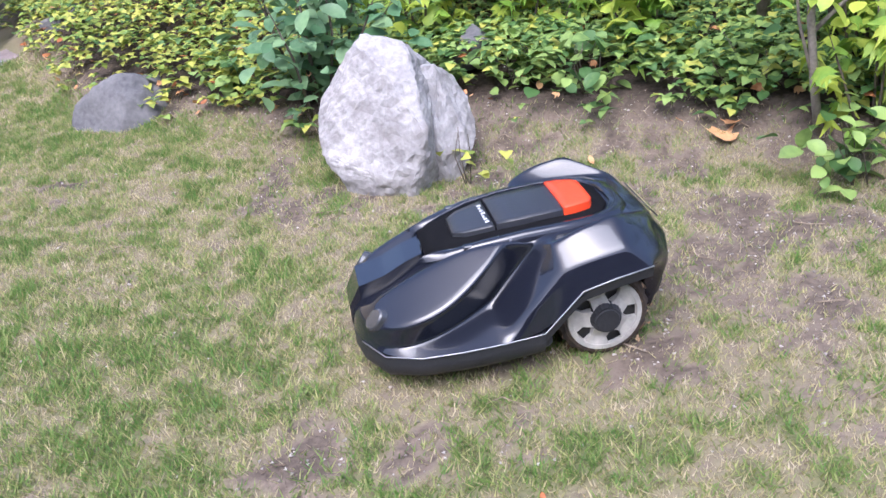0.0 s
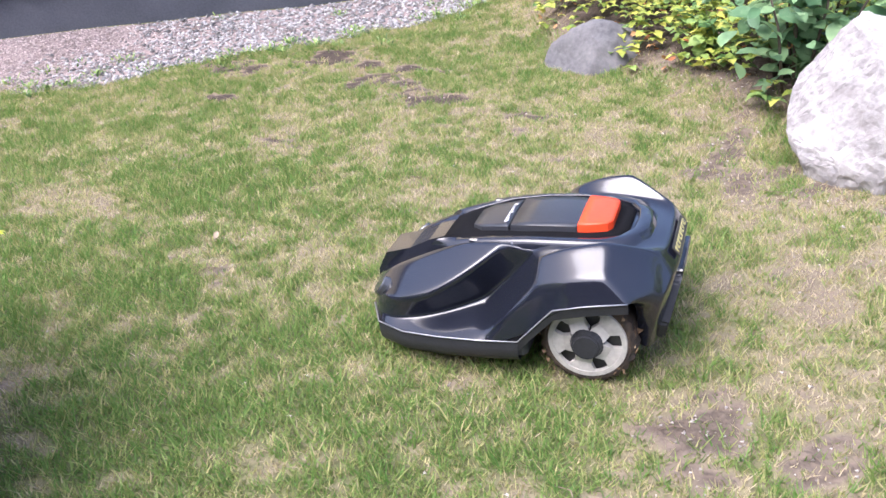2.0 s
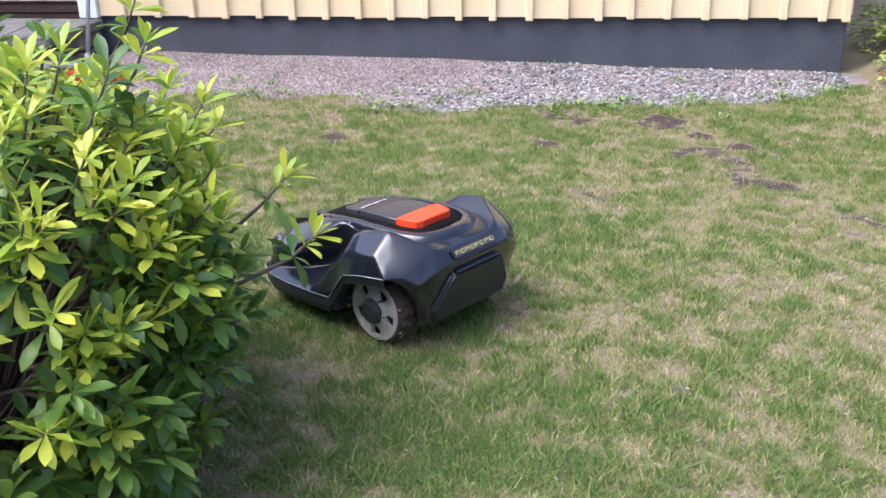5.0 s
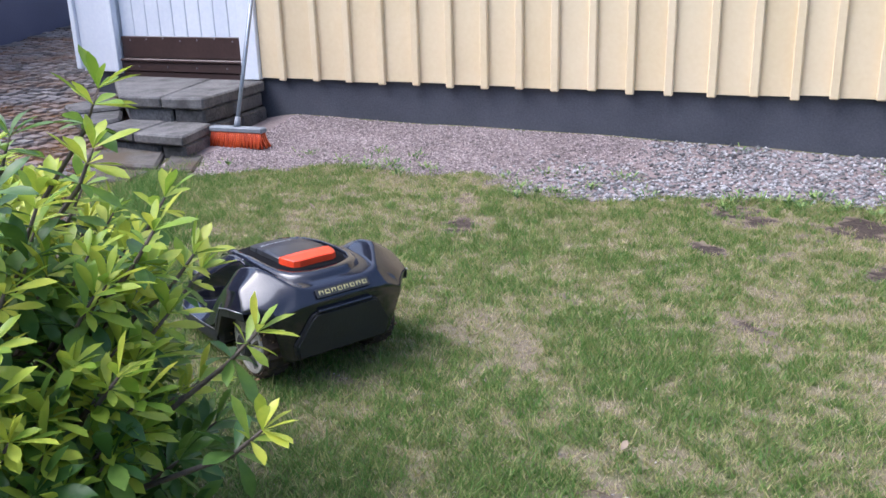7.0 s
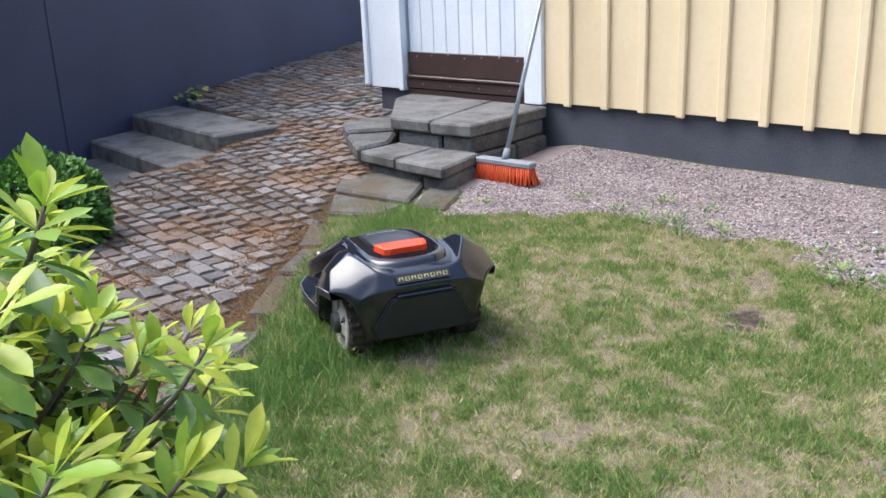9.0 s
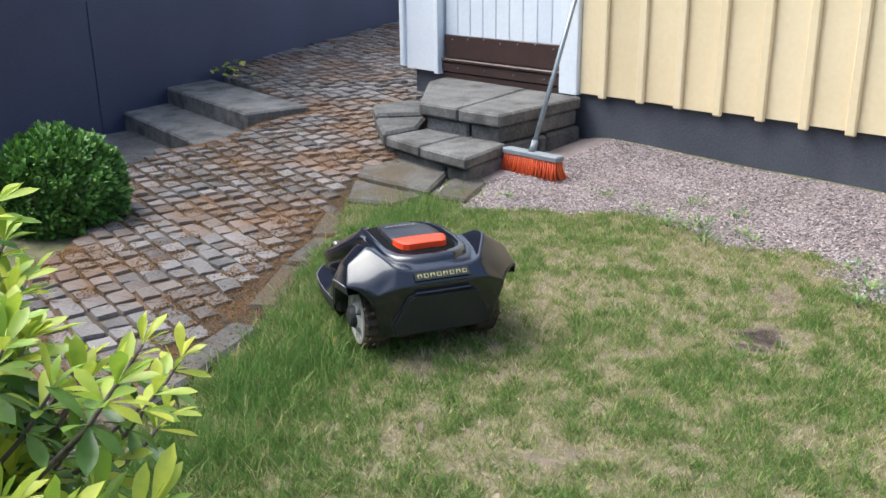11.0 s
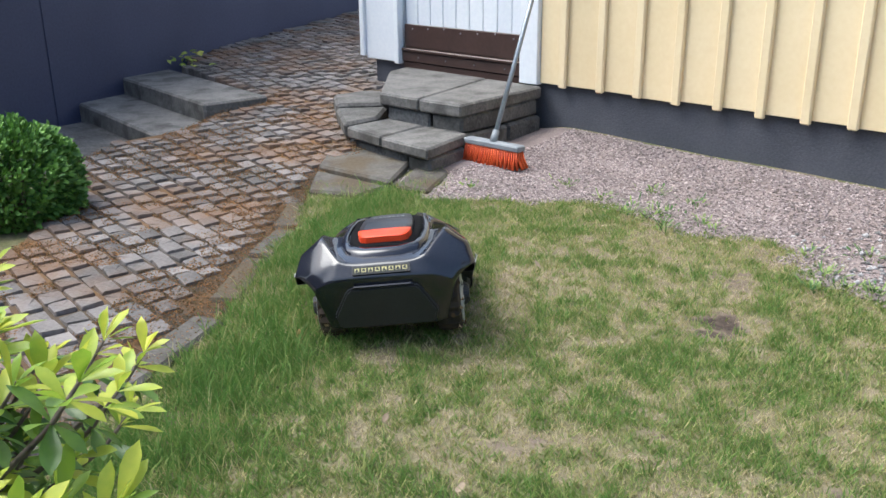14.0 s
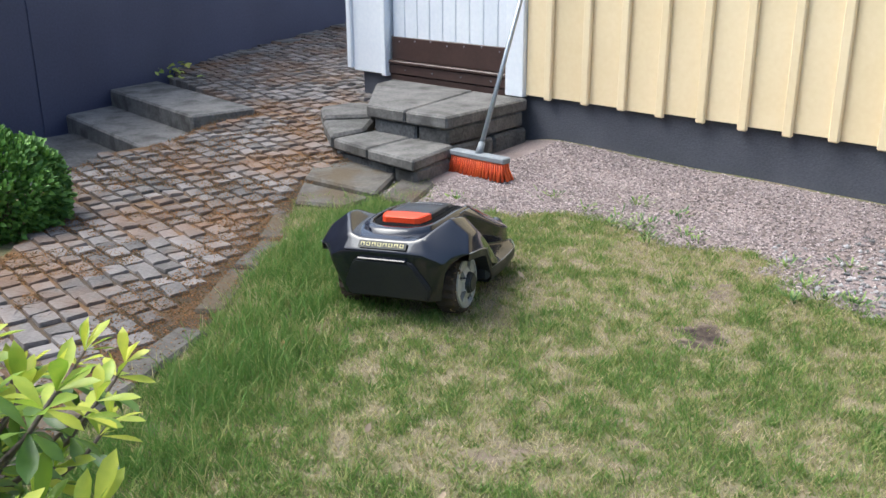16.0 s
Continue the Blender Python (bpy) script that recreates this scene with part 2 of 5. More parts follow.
def prism(points, z0, z1, bevel=0.006):
    bm = bmesh.new()
    low = [bm.verts.new((x, y, z0)) for x, y in points]
    top = [bm.verts.new((x, y, z1)) for x, y in points]
    n = len(points)
    bm.faces.new(low[::-1])
    bm.faces.new(top)
    for i in range(n):
        bm.faces.new((low[i], low[(i + 1) % n], top[(i + 1) % n], top[i]))
    if bevel:
        bmesh.ops.bevel(bm, geom=bm.edges[:], offset=bevel, segments=1, affect="EDGES")
    bmesh.ops.recalc_face_normals(bm, faces=bm.faces[:])
    return bm


def tube(points, radii, sides=7):
    """Vertices and faces of a tapered tube along points."""
    verts, faces = [], []
    pts = [Vector(p) for p in points]
    for i, p in enumerate(pts):
        d = (pts[min(i + 1, len(pts) - 1)] - pts[max(i - 1, 0)]).normalized()
        a = d.cross(Vector((0, 0, 1)) if abs(d.z) < 0.9 else Vector((1, 0, 0))).normalized()
        b = d.cross(a)
        for k in range(sides):
            t = 2 * math.pi * k / sides
            verts.append(p + radii[i] * (math.cos(t) * a + math.sin(t) * b))
    for i in range(len(pts) - 1):
        for k in range(sides):
            k2 = (k + 1) % sides
            faces.append((i * sides + k, i * sides + k2, (i + 1) * sides + k2, (i + 1) * sides + k))
    faces.append(tuple(range(sides))[::-1])
    faces.append(tuple((len(pts) - 1) * sides + k for k in range(sides)))
    return verts, faces


def joined_tubes(name, runs, material, sides=6):
    verts, faces = [], []
    for pts, radii in runs:
        v, f = tube(pts, radii, sides)
        o = len(verts)
        verts += v
        faces += [tuple(i + o for i in q) for q in f]
    return mesh_of(name, verts, faces, material, True)


RNG = np.random.default_rng(7)
LATTICE = np.random.default_rng(3).random((256, 256))


def rough(x, y, size):
    """Smooth value noise, 0 to 1, over arrays of places."""
    x, y = np.asarray(x) / size + 57.3, np.asarray(y) / size + 91.7
    i, j = np.floor(x).astype(int), np.floor(y).astype(int)
    u, v = x - i, y - j
    u, v = u * u * (3 - 2 * u), v * v * (3 - 2 * v)
    a, b = LATTICE[i % 256, j % 256], LATTICE[(i + 1) % 256, j % 256]
    c, d = LATTICE[i % 256, (j + 1) % 256], LATTICE[(i + 1) % 256, (j + 1) % 256]
    return (a * (1 - u) + b * u) * (1 - v) + (c * (1 - u) + d * u) * v


def step(a, b, x):
    t = np.clip((x - a) / (b - a), 0, 1)
    return t * t * (3 - 2 * t)


# ---- plan ----
WALL_AT, WALL_TURN = Vector((-5.161, 3.081, 0)), 39.46
WD = np.array((0.7721, 0.6355))
WN = np.array((-0.6355, 0.7721))
PATH_EDGE = ((-2.3, 0.30), (-2.9, 0.55), (-3.24, 0.71), (-3.52, 0.84), (-4.04, 0.93), (-4.5, 1.05), (-4.9, 1.08), (-5.3, 1.14), (-5.8, 1.45), (-6.4, 1.75), (-7.4, 2.0), (-12.5, 3.5))
LAWN_EDGE = ((-5.6, 1.45), (-4.81, 1.68), (-4.66, 2.2), (-4.4, 2.5), (-3.95, 2.86), (-3.45, 3.1), (-3.2, 3.5), (-2.75, 4.0), (-2.2, 4.9), (-1.9, 5.6))


def edge_y(x):
    e = sorted(PATH_EDGE)
    return np.interp(x, [p[0] for p in e], [p[1] for p in e])


def lawn_y(x):
    return np.interp(x, [p[0] for p in LAWN_EDGE], [p[1] for p in LAWN_EDGE])


LOW_LINE = ((-12.5, 2.78), (-9.0, 0.52), (-8.25, 0.05), (-7.89, 0.04), (-6.75, 0.80), (-6.5, 0.47), (-6.1, 0.28), (-5.97, -0.05), (-5.5, -0.22), (-4.9, -0.05), (-4.4, -0.05), (-3.5, -0.4), (-2.3, -0.5))


def low_y(x):
    return np.interp(x, [p[0] for p in LOW_LINE], [p[1] for p in LOW_LINE])


def path_z(x, y):
    x, y = np.asarray(x, float), np.asarray(y, float)
    return 0.095 + 0.075 * np.clip(-4.9 - x, 0, 9) - 0.06 * np.clip(0.25 - y, 0, 0.6) * step(-4.6, -5.4, x)


def bank(x, y):
    """0 on the lawn to 1 inside the planted bank."""
    line = np.interp(x, (-3.0, -1.9, -1.3, -0.75, -0.35, 0.0, 0.45, 0.9, 1.3, 1.6, 3.0), (6.6, 4.9, 4.05, 3.75, 3.45, 3.45, 3.32, 3.2, 2.95, 2.6, 1.6))
    return step(-0.15, 0.25, y - line + 0.18 * (rough(x, y, 0.3) - 0.5))


def ground_z(x, y):
    x, y = np.asarray(x, float), np.asarray(y, float)
    z = 0.022 * np.clip(-x, 0, 6) + 0.012 * (rough(x, y, 0.35) - 0.5) + 0.02 * (rough(x, y, 0.9) - 0.5)
    z = z + 0.12 * bank(x, y) + 0.16 * np.clip(y - 4.2, 0, 6) * step(-2.6, -1.2, x)
    on_path = step(0.0, 0.06, edge_y(x) - y) * step(-2.2, -2.5, x)
    z = z * (1 - on_path) + (path_z(x, y) - 0.035) * on_path
    pit = step(0.0, 0.05, low_y(x) - y) * step(-5.6, -5.9, x)
    z = z * (1 - pit) - 0.14 * pit
    gravel = step(0.0, 0.1, y - lawn_y(x)) * step(-1.7, -2.1, x)
    out = -((x - WALL_AT.x) * WN[0] + (y - WALL_AT.y) * WN[1])
    along = (x - WALL_AT.x) * WD[0] + (y - WALL_AT.y) * WD[1]
    z = z + 0.055 * np.exp(-np.clip(out, 0, 9) / 0.3) * step(-1.3, -0.9, along) * step(4.2, 3.2, along)
    return z - 0.004 * gravel


DARK_SPOTS = ((-1.93, 3.52, 0.30, 0.15), (-1.6, 3.38, 0.16, 0.09), (-3.40, 2.44, 0.10, 0.11), (-2.9, 3.55, 0.28, 0.13), (-2.55, 3.84, 0.26, 0.13), (-2.62, 3.12, 0.10, 0.07), (-1.15, 3.25, 0.16, 0.07), (-1.45, 3.05, 0.09, 0.05), (-2.3, 3.75, 0.26, 0.07), (-2.0, 3.75, 0.2, 0.06), (-1.95, 2.72, 0.10, 0.07))
BARE_SPOTS = ((-0.12, 2.86, 0.2, 0.12), (0.45, 2.9, 0.3, 0.14), (-0.35, 3.2, 0.16, 0.2), (-0.25, 2.95, 0.26, 0.16), (0.15, 2.85, 0.35, 0.14), (0.75, 2.85, 0.5, 0.35), (1.15, 2.5, 0.5, 0.32), (0.1, 1.58, 0.3, 0.16), (0.45, 3.15, 0.25, 0.2), (0.95, 2.0, 0.45, 0.35), (-0.2, 1.3, 0.22, 0.14), (0.1, 1.15, 0.3, 0.12))
SPOTS = DARK_SPOTS + BARE_SPOTS
LUSH = ((-3.3, 1.0, 0.5, 0.28), (-4.2, 1.3, 0.6, 0.28), (-2.75, 0.9, 0.4, 0.3), (-1.0, 1.35, 0.5, 0.35), (-0.45, 1.5, 0.35, 0.35), (-2.2, 2.3, 0.5, 0.2), (-0.6, 2.0, 0.3, 0.2), (-5.0, 1.5, 0.5, 0.15), (-1.7, 1.5, 0.5, 0.3), (-1.15, 1.0, 0.5, 0.3), (-0.8, 1.3, 0.7, 0.25), (-2.1, 1.1, 0.5, 0.3))


def soil_at(x, y):
    s = np.zeros_like(np.asarray(x, float))
    for cx, cy, rx, ry in SPOTS:
        q = ((x - cx) / rx) ** 2 + ((y - cy) / ry) ** 2
        s = np.maximum(s, np.exp(-q * 0.9) * (1.2 if (cx, cy, rx, ry) in DARK_SPOTS else 1.0))
    n = rough(x, y, 0.11) * 0.55 + rough(x, y, 0.035) * 0.45
    return np.clip((s + (n - 0.5) * 2.4 - 0.5) * 1.9, 0, 1)


def dark_at(x, y):
    s = np.zeros_like(np.asarray(x, float))
    for cx, cy, rx, ry in DARK_SPOTS:
        s = np.maximum(s, np.exp(-(((x - cx) / rx) ** 2 + ((y - cy) / ry) ** 2) * 0.35))
    return np.clip(s * 1.9, 0, 1)


def green_at(x, y):
    s = np.zeros_like(np.asarray(x, float))
    for cx, cy, rx, ry in LUSH:
        s = np.maximum(s, np.exp(-((x - cx) / rx) ** 2 - ((y - cy) / ry) ** 2))
    n = 0.11 * rough(x, y, 0.75) + 0.13 * rough(x, y, 0.22) + 0.34 * rough(x, y, 0.075) + 0.42 * rough(x, y, 0.03)
    dry = step(-2.4, -0.8, x) * 0.07 + step(-0.9, 0.2, x) * 0.07
    return np.clip(0.65 + (n - 0.5) * 2.3 + 0.36 * s - dry, 0, 1)


def ground():
    fine_x, fine_y = np.arange(-6.4, 2.6, 0.04), np.arange(-0.6, 5.6, 0.04)
    far = np.array((0.5, 1, 2, 4, 8, 16, 40, 100, 300, 900))
    xs = np.concatenate((fine_x[0] - far[::-1], fine_x, fine_x[-1] + far))
    ys = np.concatenate((fine_y[0] - far[::-1], fine_y, fine_y[-1] + far))
    gx, gy = np.meshgrid(xs, ys, indexing="ij")
    x, y = gx.ravel(), gy.ravel()
    cx, cy = np.clip(x, -30, 30), np.clip(y, -30, 12)
    z = ground_z(cx, cy)
    soil, green = soil_at(x, y), green_at(x, y)
    tint = (0.32 + 0.42 * green) * (1 - soil) + (0.165 - 0.10 * dark_at(x, y)) * soil
    b = bank(x, y)
    tint = tint * (1 - b) + 0.10 * b
    out = np.clip(np.maximum(np.maximum(-5.6 - x, x - 1.9), np.maximum(0.1 - y, y - 5.0)) / 0.6, 0, 1)
    tint = tint * (1 - out) + (0.56 * (1 - b) + 0.3 * b) * out
    ny = len(ys)
    i, j = np.meshgrid(np.arange(len(xs) - 1), np.arange(ny - 1), indexing="ij")
    a = (i * ny + j).ravel()
    tris = np.concatenate((np.stack((a, a + ny, a + ny + 1), 1), np.stack((a, a + ny + 1, a + 1), 1)))
    me = tri_mesh("ground", np.stack((x, y, z), 1), tris, M_GROUND, tint)
    me.shade_smooth()
    return tagged(new("ground", me), "patchy dry lawn ground with bare brown soil spots", "ground", kind="structure")


ground()


# ---- house ----
def wall_pose(s, out=0.0, z=0.0):
    """A pose on the house wall: local x along the wall, y into the house, z up."""
    p = WALL_AT + Vector((WD[0], WD[1], 0)) * s - Vector((WN[0], WN[1], 0)) * out
    return Matrix.Translation((p.x, p.y, z)) @ pose(0, 0, 0, 0, 0, WALL_TURN)


S_CORNER, S_DOOR_L, S_DOOR_R, S_YELLOW, S_END = -2.71, -2.32, -1.285, -1.145, 3.62
SIDING_Z, WALL_TOP = 0.415, 2.7
BATTENS = (-0.951, -0.695, -0.456, -0.223, 0.011, 0.235, 0.459, 0.675, 0.889, 1.107, 1.322, 1.535, 1.763, 1.98, 2.183, 2.372, 2.59, 2.81, 3.03, 3.25, 3.47, 3.6)


def house():
    base = new("wall_north")
    base.matrix_basis = wall_pose(0)
    tagged(base, "house wall of pale yellow vertical boards over a dark plinth", "wall", kind="structure")
    part("wall_core", box(S_YELLOW + 0.001, S_END, 0.03, 0.25, SIDING_Z + 0.02, WALL_TOP, 0), M_PAINT, base)
    part("wall_core", box(S_CORNER + 0.03, S_DOOR_L - 0.02, 0.03, 0.25, SIDING_Z + 0.02, WALL_TOP, 0), M_WHITE, base)
    part("lintel", box(S_DOOR_L - 0.02, S_YELLOW, 0.03, 0.25, 2.50, WALL_TOP, 0), M_WHITE, base)
    part("plinth", box(S_CORNER + 0.09, S_END - 0.02, 0.035, 0.3, -0.4, SIDING_Z + 0.02, 0.006), M_PLINTH, base, "dark blue-grey plastered plinth")
    rnd = random.Random(5)
    x0 = S_YELLOW + 0.002
    for s in BATTENS:
        s -= 0.02
        part("board", box(x0, s - 0.003, 0.006, 0.03, SIDING_Z + rnd.uniform(-0.006, 0.006), WALL_TOP, 0.002), M_PAINT, base)
        part("batten", box(s - 0.024, s + 0.024, -0.02, 0.006, SIDING_Z - 0.014 + rnd.uniform(-0.008, 0.008), WALL_TOP, 0.006), M_PAINT, base)
        x0 = s + 0.003
    # side walls that close the house
    side = new("wall_west", mesh_of("wall_west", *cuboid(S_CORNER + 0.03, S_CORNER + 0.2, 0.25, 6.0, -0.3, WALL_TOP), M_WHITE))
    side.matrix_basis = wall_pose(0)
    tagged(side, "white painted end wall of the house", "wall", kind="structure")
    side = new("wall_east", mesh_of("wall_east", *cuboid(S_END - 0.2, S_END, 0.25, 6.0, -0.3, WALL_TOP), M_PAINT))
    side.matrix_basis = wall_pose(0)
    tagged(side, "yellow painted end wall of the house", "wall", kind="structure")
    roof = new("roof", mesh_of("roof", *cuboid(S_CORNER - 0.1, S_END + 0.1, -0.15, 6.1, WALL_TOP, WALL_TOP + 0.15), M_NAVY))
    roof.matrix_basis = wall_pose(0)
    tagged(roof, "dark flat roof edge of the house", "roof", kind="structure")


def cuboid(x0, x1, y0, y1, z0, z1):
    v = [(x, y, z) for x in (x0, x1) for y in (y0, y1) for z in (z0, z1)]
    f = [(0, 1, 3, 2), (4, 6, 7, 5), (0, 4, 5, 1), (2, 3, 7, 6), (0, 2, 6, 4), (1, 5, 7, 3)]
    return v, f


def door():
    d = new("door_1")
    d.matrix_basis = wall_pose(0)
    tagged(d, "white planked door with a brown metal kick plate", "door", kind="structure")
    n, w = 9, (S_DOOR_R - S_DOOR_L) / 9
    for i in range(n):
        part("plank", box(S_DOOR_L + i * w + 0.002, S_DOOR_L + (i + 1) * w - 0.002, 0.045, 0.08, 0.665, 2.49, 0.004), M_WHITE, d)
    part("door_core", box(S_DOOR_L, S_DOOR_R, 0.075, 0.11, 0.40, 2.5, 0), M_WHITE, d)
    part("kick_plate", box(S_DOOR_L, S_DOOR_R, 0.03, 0.07, 0.525, 0.672, 0.003), M_BROWN, d, "dark brown sheet metal kick plate")
    part("drip_ledge", box(S_DOOR_L - 0.005, S_DOOR_R + 0.005, 0.0, 0.07, 0.500, 0.522, 0.006), M_BROWN, d, "brown metal drip ledge")
    part("sill", box(S_DOOR_L - 0.01, S_DOOR_R + 0.01, 0.012, 0.08, 0.435, 0.497, 0.004), M_BROWN, d, "brown metal sill")
    part("threshold", box(S_DOOR_L, S_DOOR_R, 0.02, 0.09, 0.385, 0.43, 0.004), M_BROWN, d)
    screw = bmesh.new()
    bmesh.ops.create_cone(screw, cap_ends=True, segments=8, radius1=0.006, radius2=0.004, depth=0.006)
    me = bpy.data.meshes.new("screw")
    screw.to_mesh(me)
    screw.free()
    me.materials.append(M_SILVER)
    for i in range(7):
        part_of("screw", me, d, "", pose(S_DOOR_L + 0.08 + i * 0.145, 0.027, 0.645 + 0.008 * (i % 3), 90))
    for i in range(4):
        part_of("screw", me, d, "", pose(S_DOOR_L + 0.15 + i * 0.25, 0.009, 0.467, 90))
    case = new("door_casing")
    case.matrix_basis = wall_pose(0)
    tagged(case, "wide white painted boards framing the door", "trim", kind="structure")
    part("casing_board", box(S_CORNER + 0.035, S_DOOR_L - 0.055, 0.0, 0.03, 0.425, WALL_TOP, 0.004), M_WHITE, case)
    part("casing_board", box(S_DOOR_L - 0.053, S_DOOR_L - 0.008, -0.022, 0.03, 0.415, WALL_TOP, 0.005), M_WHITE, case)
    part("corner_board", box(S_CORNER - 0.012, S_CORNER + 0.033, -0.022, 0.06, 0.44, WALL_TOP, 0.005), M_WHITE, case)
    part("casing_board", box(S_DOOR_R + 0.004, S_YELLOW - 0.002, -0.022, 0.03, 0.405, WALL_TOP, 0.004), M_WHITE, case)


house()
door()


def dark_wall():
    a, b = Vector((-13.5, 3.43, 0)), Vector((-4.0, -2.745, 0))
    d = (b - a)
    turn = math.degrees(math.atan2(d.y, d.x))
    w = new("wall_south")
    w.matrix_basis = Matrix.Translation(a) @ pose(0, 0, 0, 0, 0, turn)
    tagged(w, "tall smooth dark navy rendered wall", "wall", kind="structure")
    at = 0.0
    for nxt in (7.6, d.length):
        part("wall_panel", box(at + 0.001, nxt - 0.001, -0.25, 0.0, -0.6, 2.3, 0.005, 2), M_NAVY, w)
        at = nxt
    part("wall_core", box(0, d.length, -0.24, -0.05, -0.5, 2.25, 0), M_NAVY, w)
    part("wall_footing", box(0.5, d.length - 1, 0.001, 0.10, -0.4, 0.02, 0.01), M_PLINTH, w)


dark_wall()
# added wall out of view: closes the place and darkens the shell's reflections
closing = new("wall_unseen", mesh_of("wall_unseen", *cuboid(-4.0, 9.0, -4.3, -4.1, -0.3, 3.0), M_BROWN))
tagged(closing, "unseen plain dark brown wall, added to darken reflections on the mower", "wall", kind="structure")


# ---- cobbled path, stairs, steps ----
SETT_TURN = 34.0
SU = np.array((math.cos(radians(SETT_TURN)), math.sin(radians(SETT_TURN))))
SV = np.array((-SU[1], SU[0]))
def sett_mesh(seed):
    r = random.Random(seed)
    a, b = 0.0475 + r.uniform(-0.006, 0.003), 0.0375 + r.uniform(-0.005, 0.002)
    ring = [(a, -b * 0.86), (a, b * 0.86), (a * 0.9, b), (-a * 0.9, b), (-a, b * 0.86), (-a, -b * 0.86), (-a * 0.9, -b), (a * 0.9, -b)]
    ring = [(x * r.uniform(0.93, 1.03), y * r.uniform(0.92, 1.04)) for x, y in ring]
    v = [(x, y, -0.06) for x, y in ring] + [(x, y, -0.009) for x, y in ring] + [(x * 0.95, y * 0.94, r.uniform(-0.003, 0.003)) for x, y in ring] + [(0, 0, 0.001)]
    f = []
    for lev in (0, 8):
        f += [(lev + i, lev + (i + 1) % 8, lev + 8 + (i + 1) % 8, lev + 8 + i) for i in range(8)]
    f += [(16 + i, 16 + (i + 1) % 8, 24) for i in range(8)]
    return mesh_of("sett", v, f, M_SETT)


def cobbles():
    path = tagged(new("path"), "weathered cobbled path of worn setts with rusty moss joints", "path", kind="structure")
    xs, ys = np.arange(-12.4, -2.2, 0.08), np.arange(0, 1.0001, 0.04)
    verts, faces = [], []
    for x in xs:
        lo, hi = float(low_y(x)), float(edge_y(x))
        for t in ys:
            y = lo + (hi - lo) * t
            verts.append((x, y, float(path_z(x, y)) - 0.013 + 0.006 * float(rough(x, y, 0.05))))
    ny = len(ys)
    for i in range(len(xs) - 1):
        for j in range(ny - 1):
            a = i * ny + j
            faces.append((a, a + ny, a + ny + 1, a + 1))
    part_of("path_bed", mesh_of("path_bed", verts, faces, M_JOINT), path, "brown moss and soil between the setts")
    kinds = [sett_mesh(i) for i in range(9)]
    rnd = random.Random(11)
    near, far = [], []
    for iu in range(-136, 70):
        for iv in range(-72, 110):
            u, v = iu * 0.108 + 0.02 * (iv % 3) + rnd.uniform(-0.006, 0.006), iv * 0.087 + rnd.uniform(-0.004, 0.004)
            x, y = u * SU[0] + v * SV[0], u * SU[1] + v * SV[1]
            if not (-12.3 < x < -2.35) or y > edge_y(x) - 0.07 - 0.09 * (x > -4.9) or y < low_y(x) + 0.03 - 0.05 * (x < -6.7):
                continue
            near.append((x, y)) if -5.25 < x < -2.9 and y > -0.15 else far.append((x, y))
    near.sort(key=lambda p: -p[0])
    far += near[300:]
    v_all, f_all = [], []
    for k, (x, y) in enumerate(near[:300] + far):
        me = kinds[rnd.randrange(9)]
        m = Matrix.Translation((x, y, float(path_z(x, y)) + rnd.uniform(-0.004, 0.005))) @ pose(0, 0, 0, rnd.uniform(-2.5, 2.5), rnd.uniform(-2, 2) + 3.0, SETT_TURN + rnd.uniform(-4, 4) + (180 if rnd.random() < 0.5 else 0))
        if k < 300:
            part_of("sett", me, path, "", m)
        else:
            o = len(v_all)
            v_all += [m @ v.co for v in me.vertices]
            f_all += [tuple(o + i for i in p.vertices) for p in me.polygons]
    tagged(part_of("distant_setts", mesh_of("distant_setts", v_all, f_all, M_SETT), path, "grey-brown setts in staggered rows"), kind="stuff")
    # rusty litter and moss lying in the joints
    n = 130000
    x = RNG.uniform(-7.0, -2.5, n)
    y = low_y(x) + (edge_y(x) - low_y(x)) * RNG.random(n)
    keep = (0.07 + rough(x, y, 0.28) * 0.6 + rough(x, y, 0.1) * 0.4 + 0.5 * np.exp(-((edge_y(x) - y - 0.15) / 0.2) ** 2)) > 0.60
    x, y = x[keep], y[keep]
    crumbs(path, "moss_litter", x, y, path_z(x, y) + RNG.uniform(-0.008, 0.006, len(x)), 0.0015, 0.005, M_MOSS, "rust-brown moss and needles")


M_MOSS = shade("rusty_moss", (0.075, 0.055, 0.018), (0.26, 0.125, 0.045), 3, 0.95, 0.2, 40, rand=0.7)


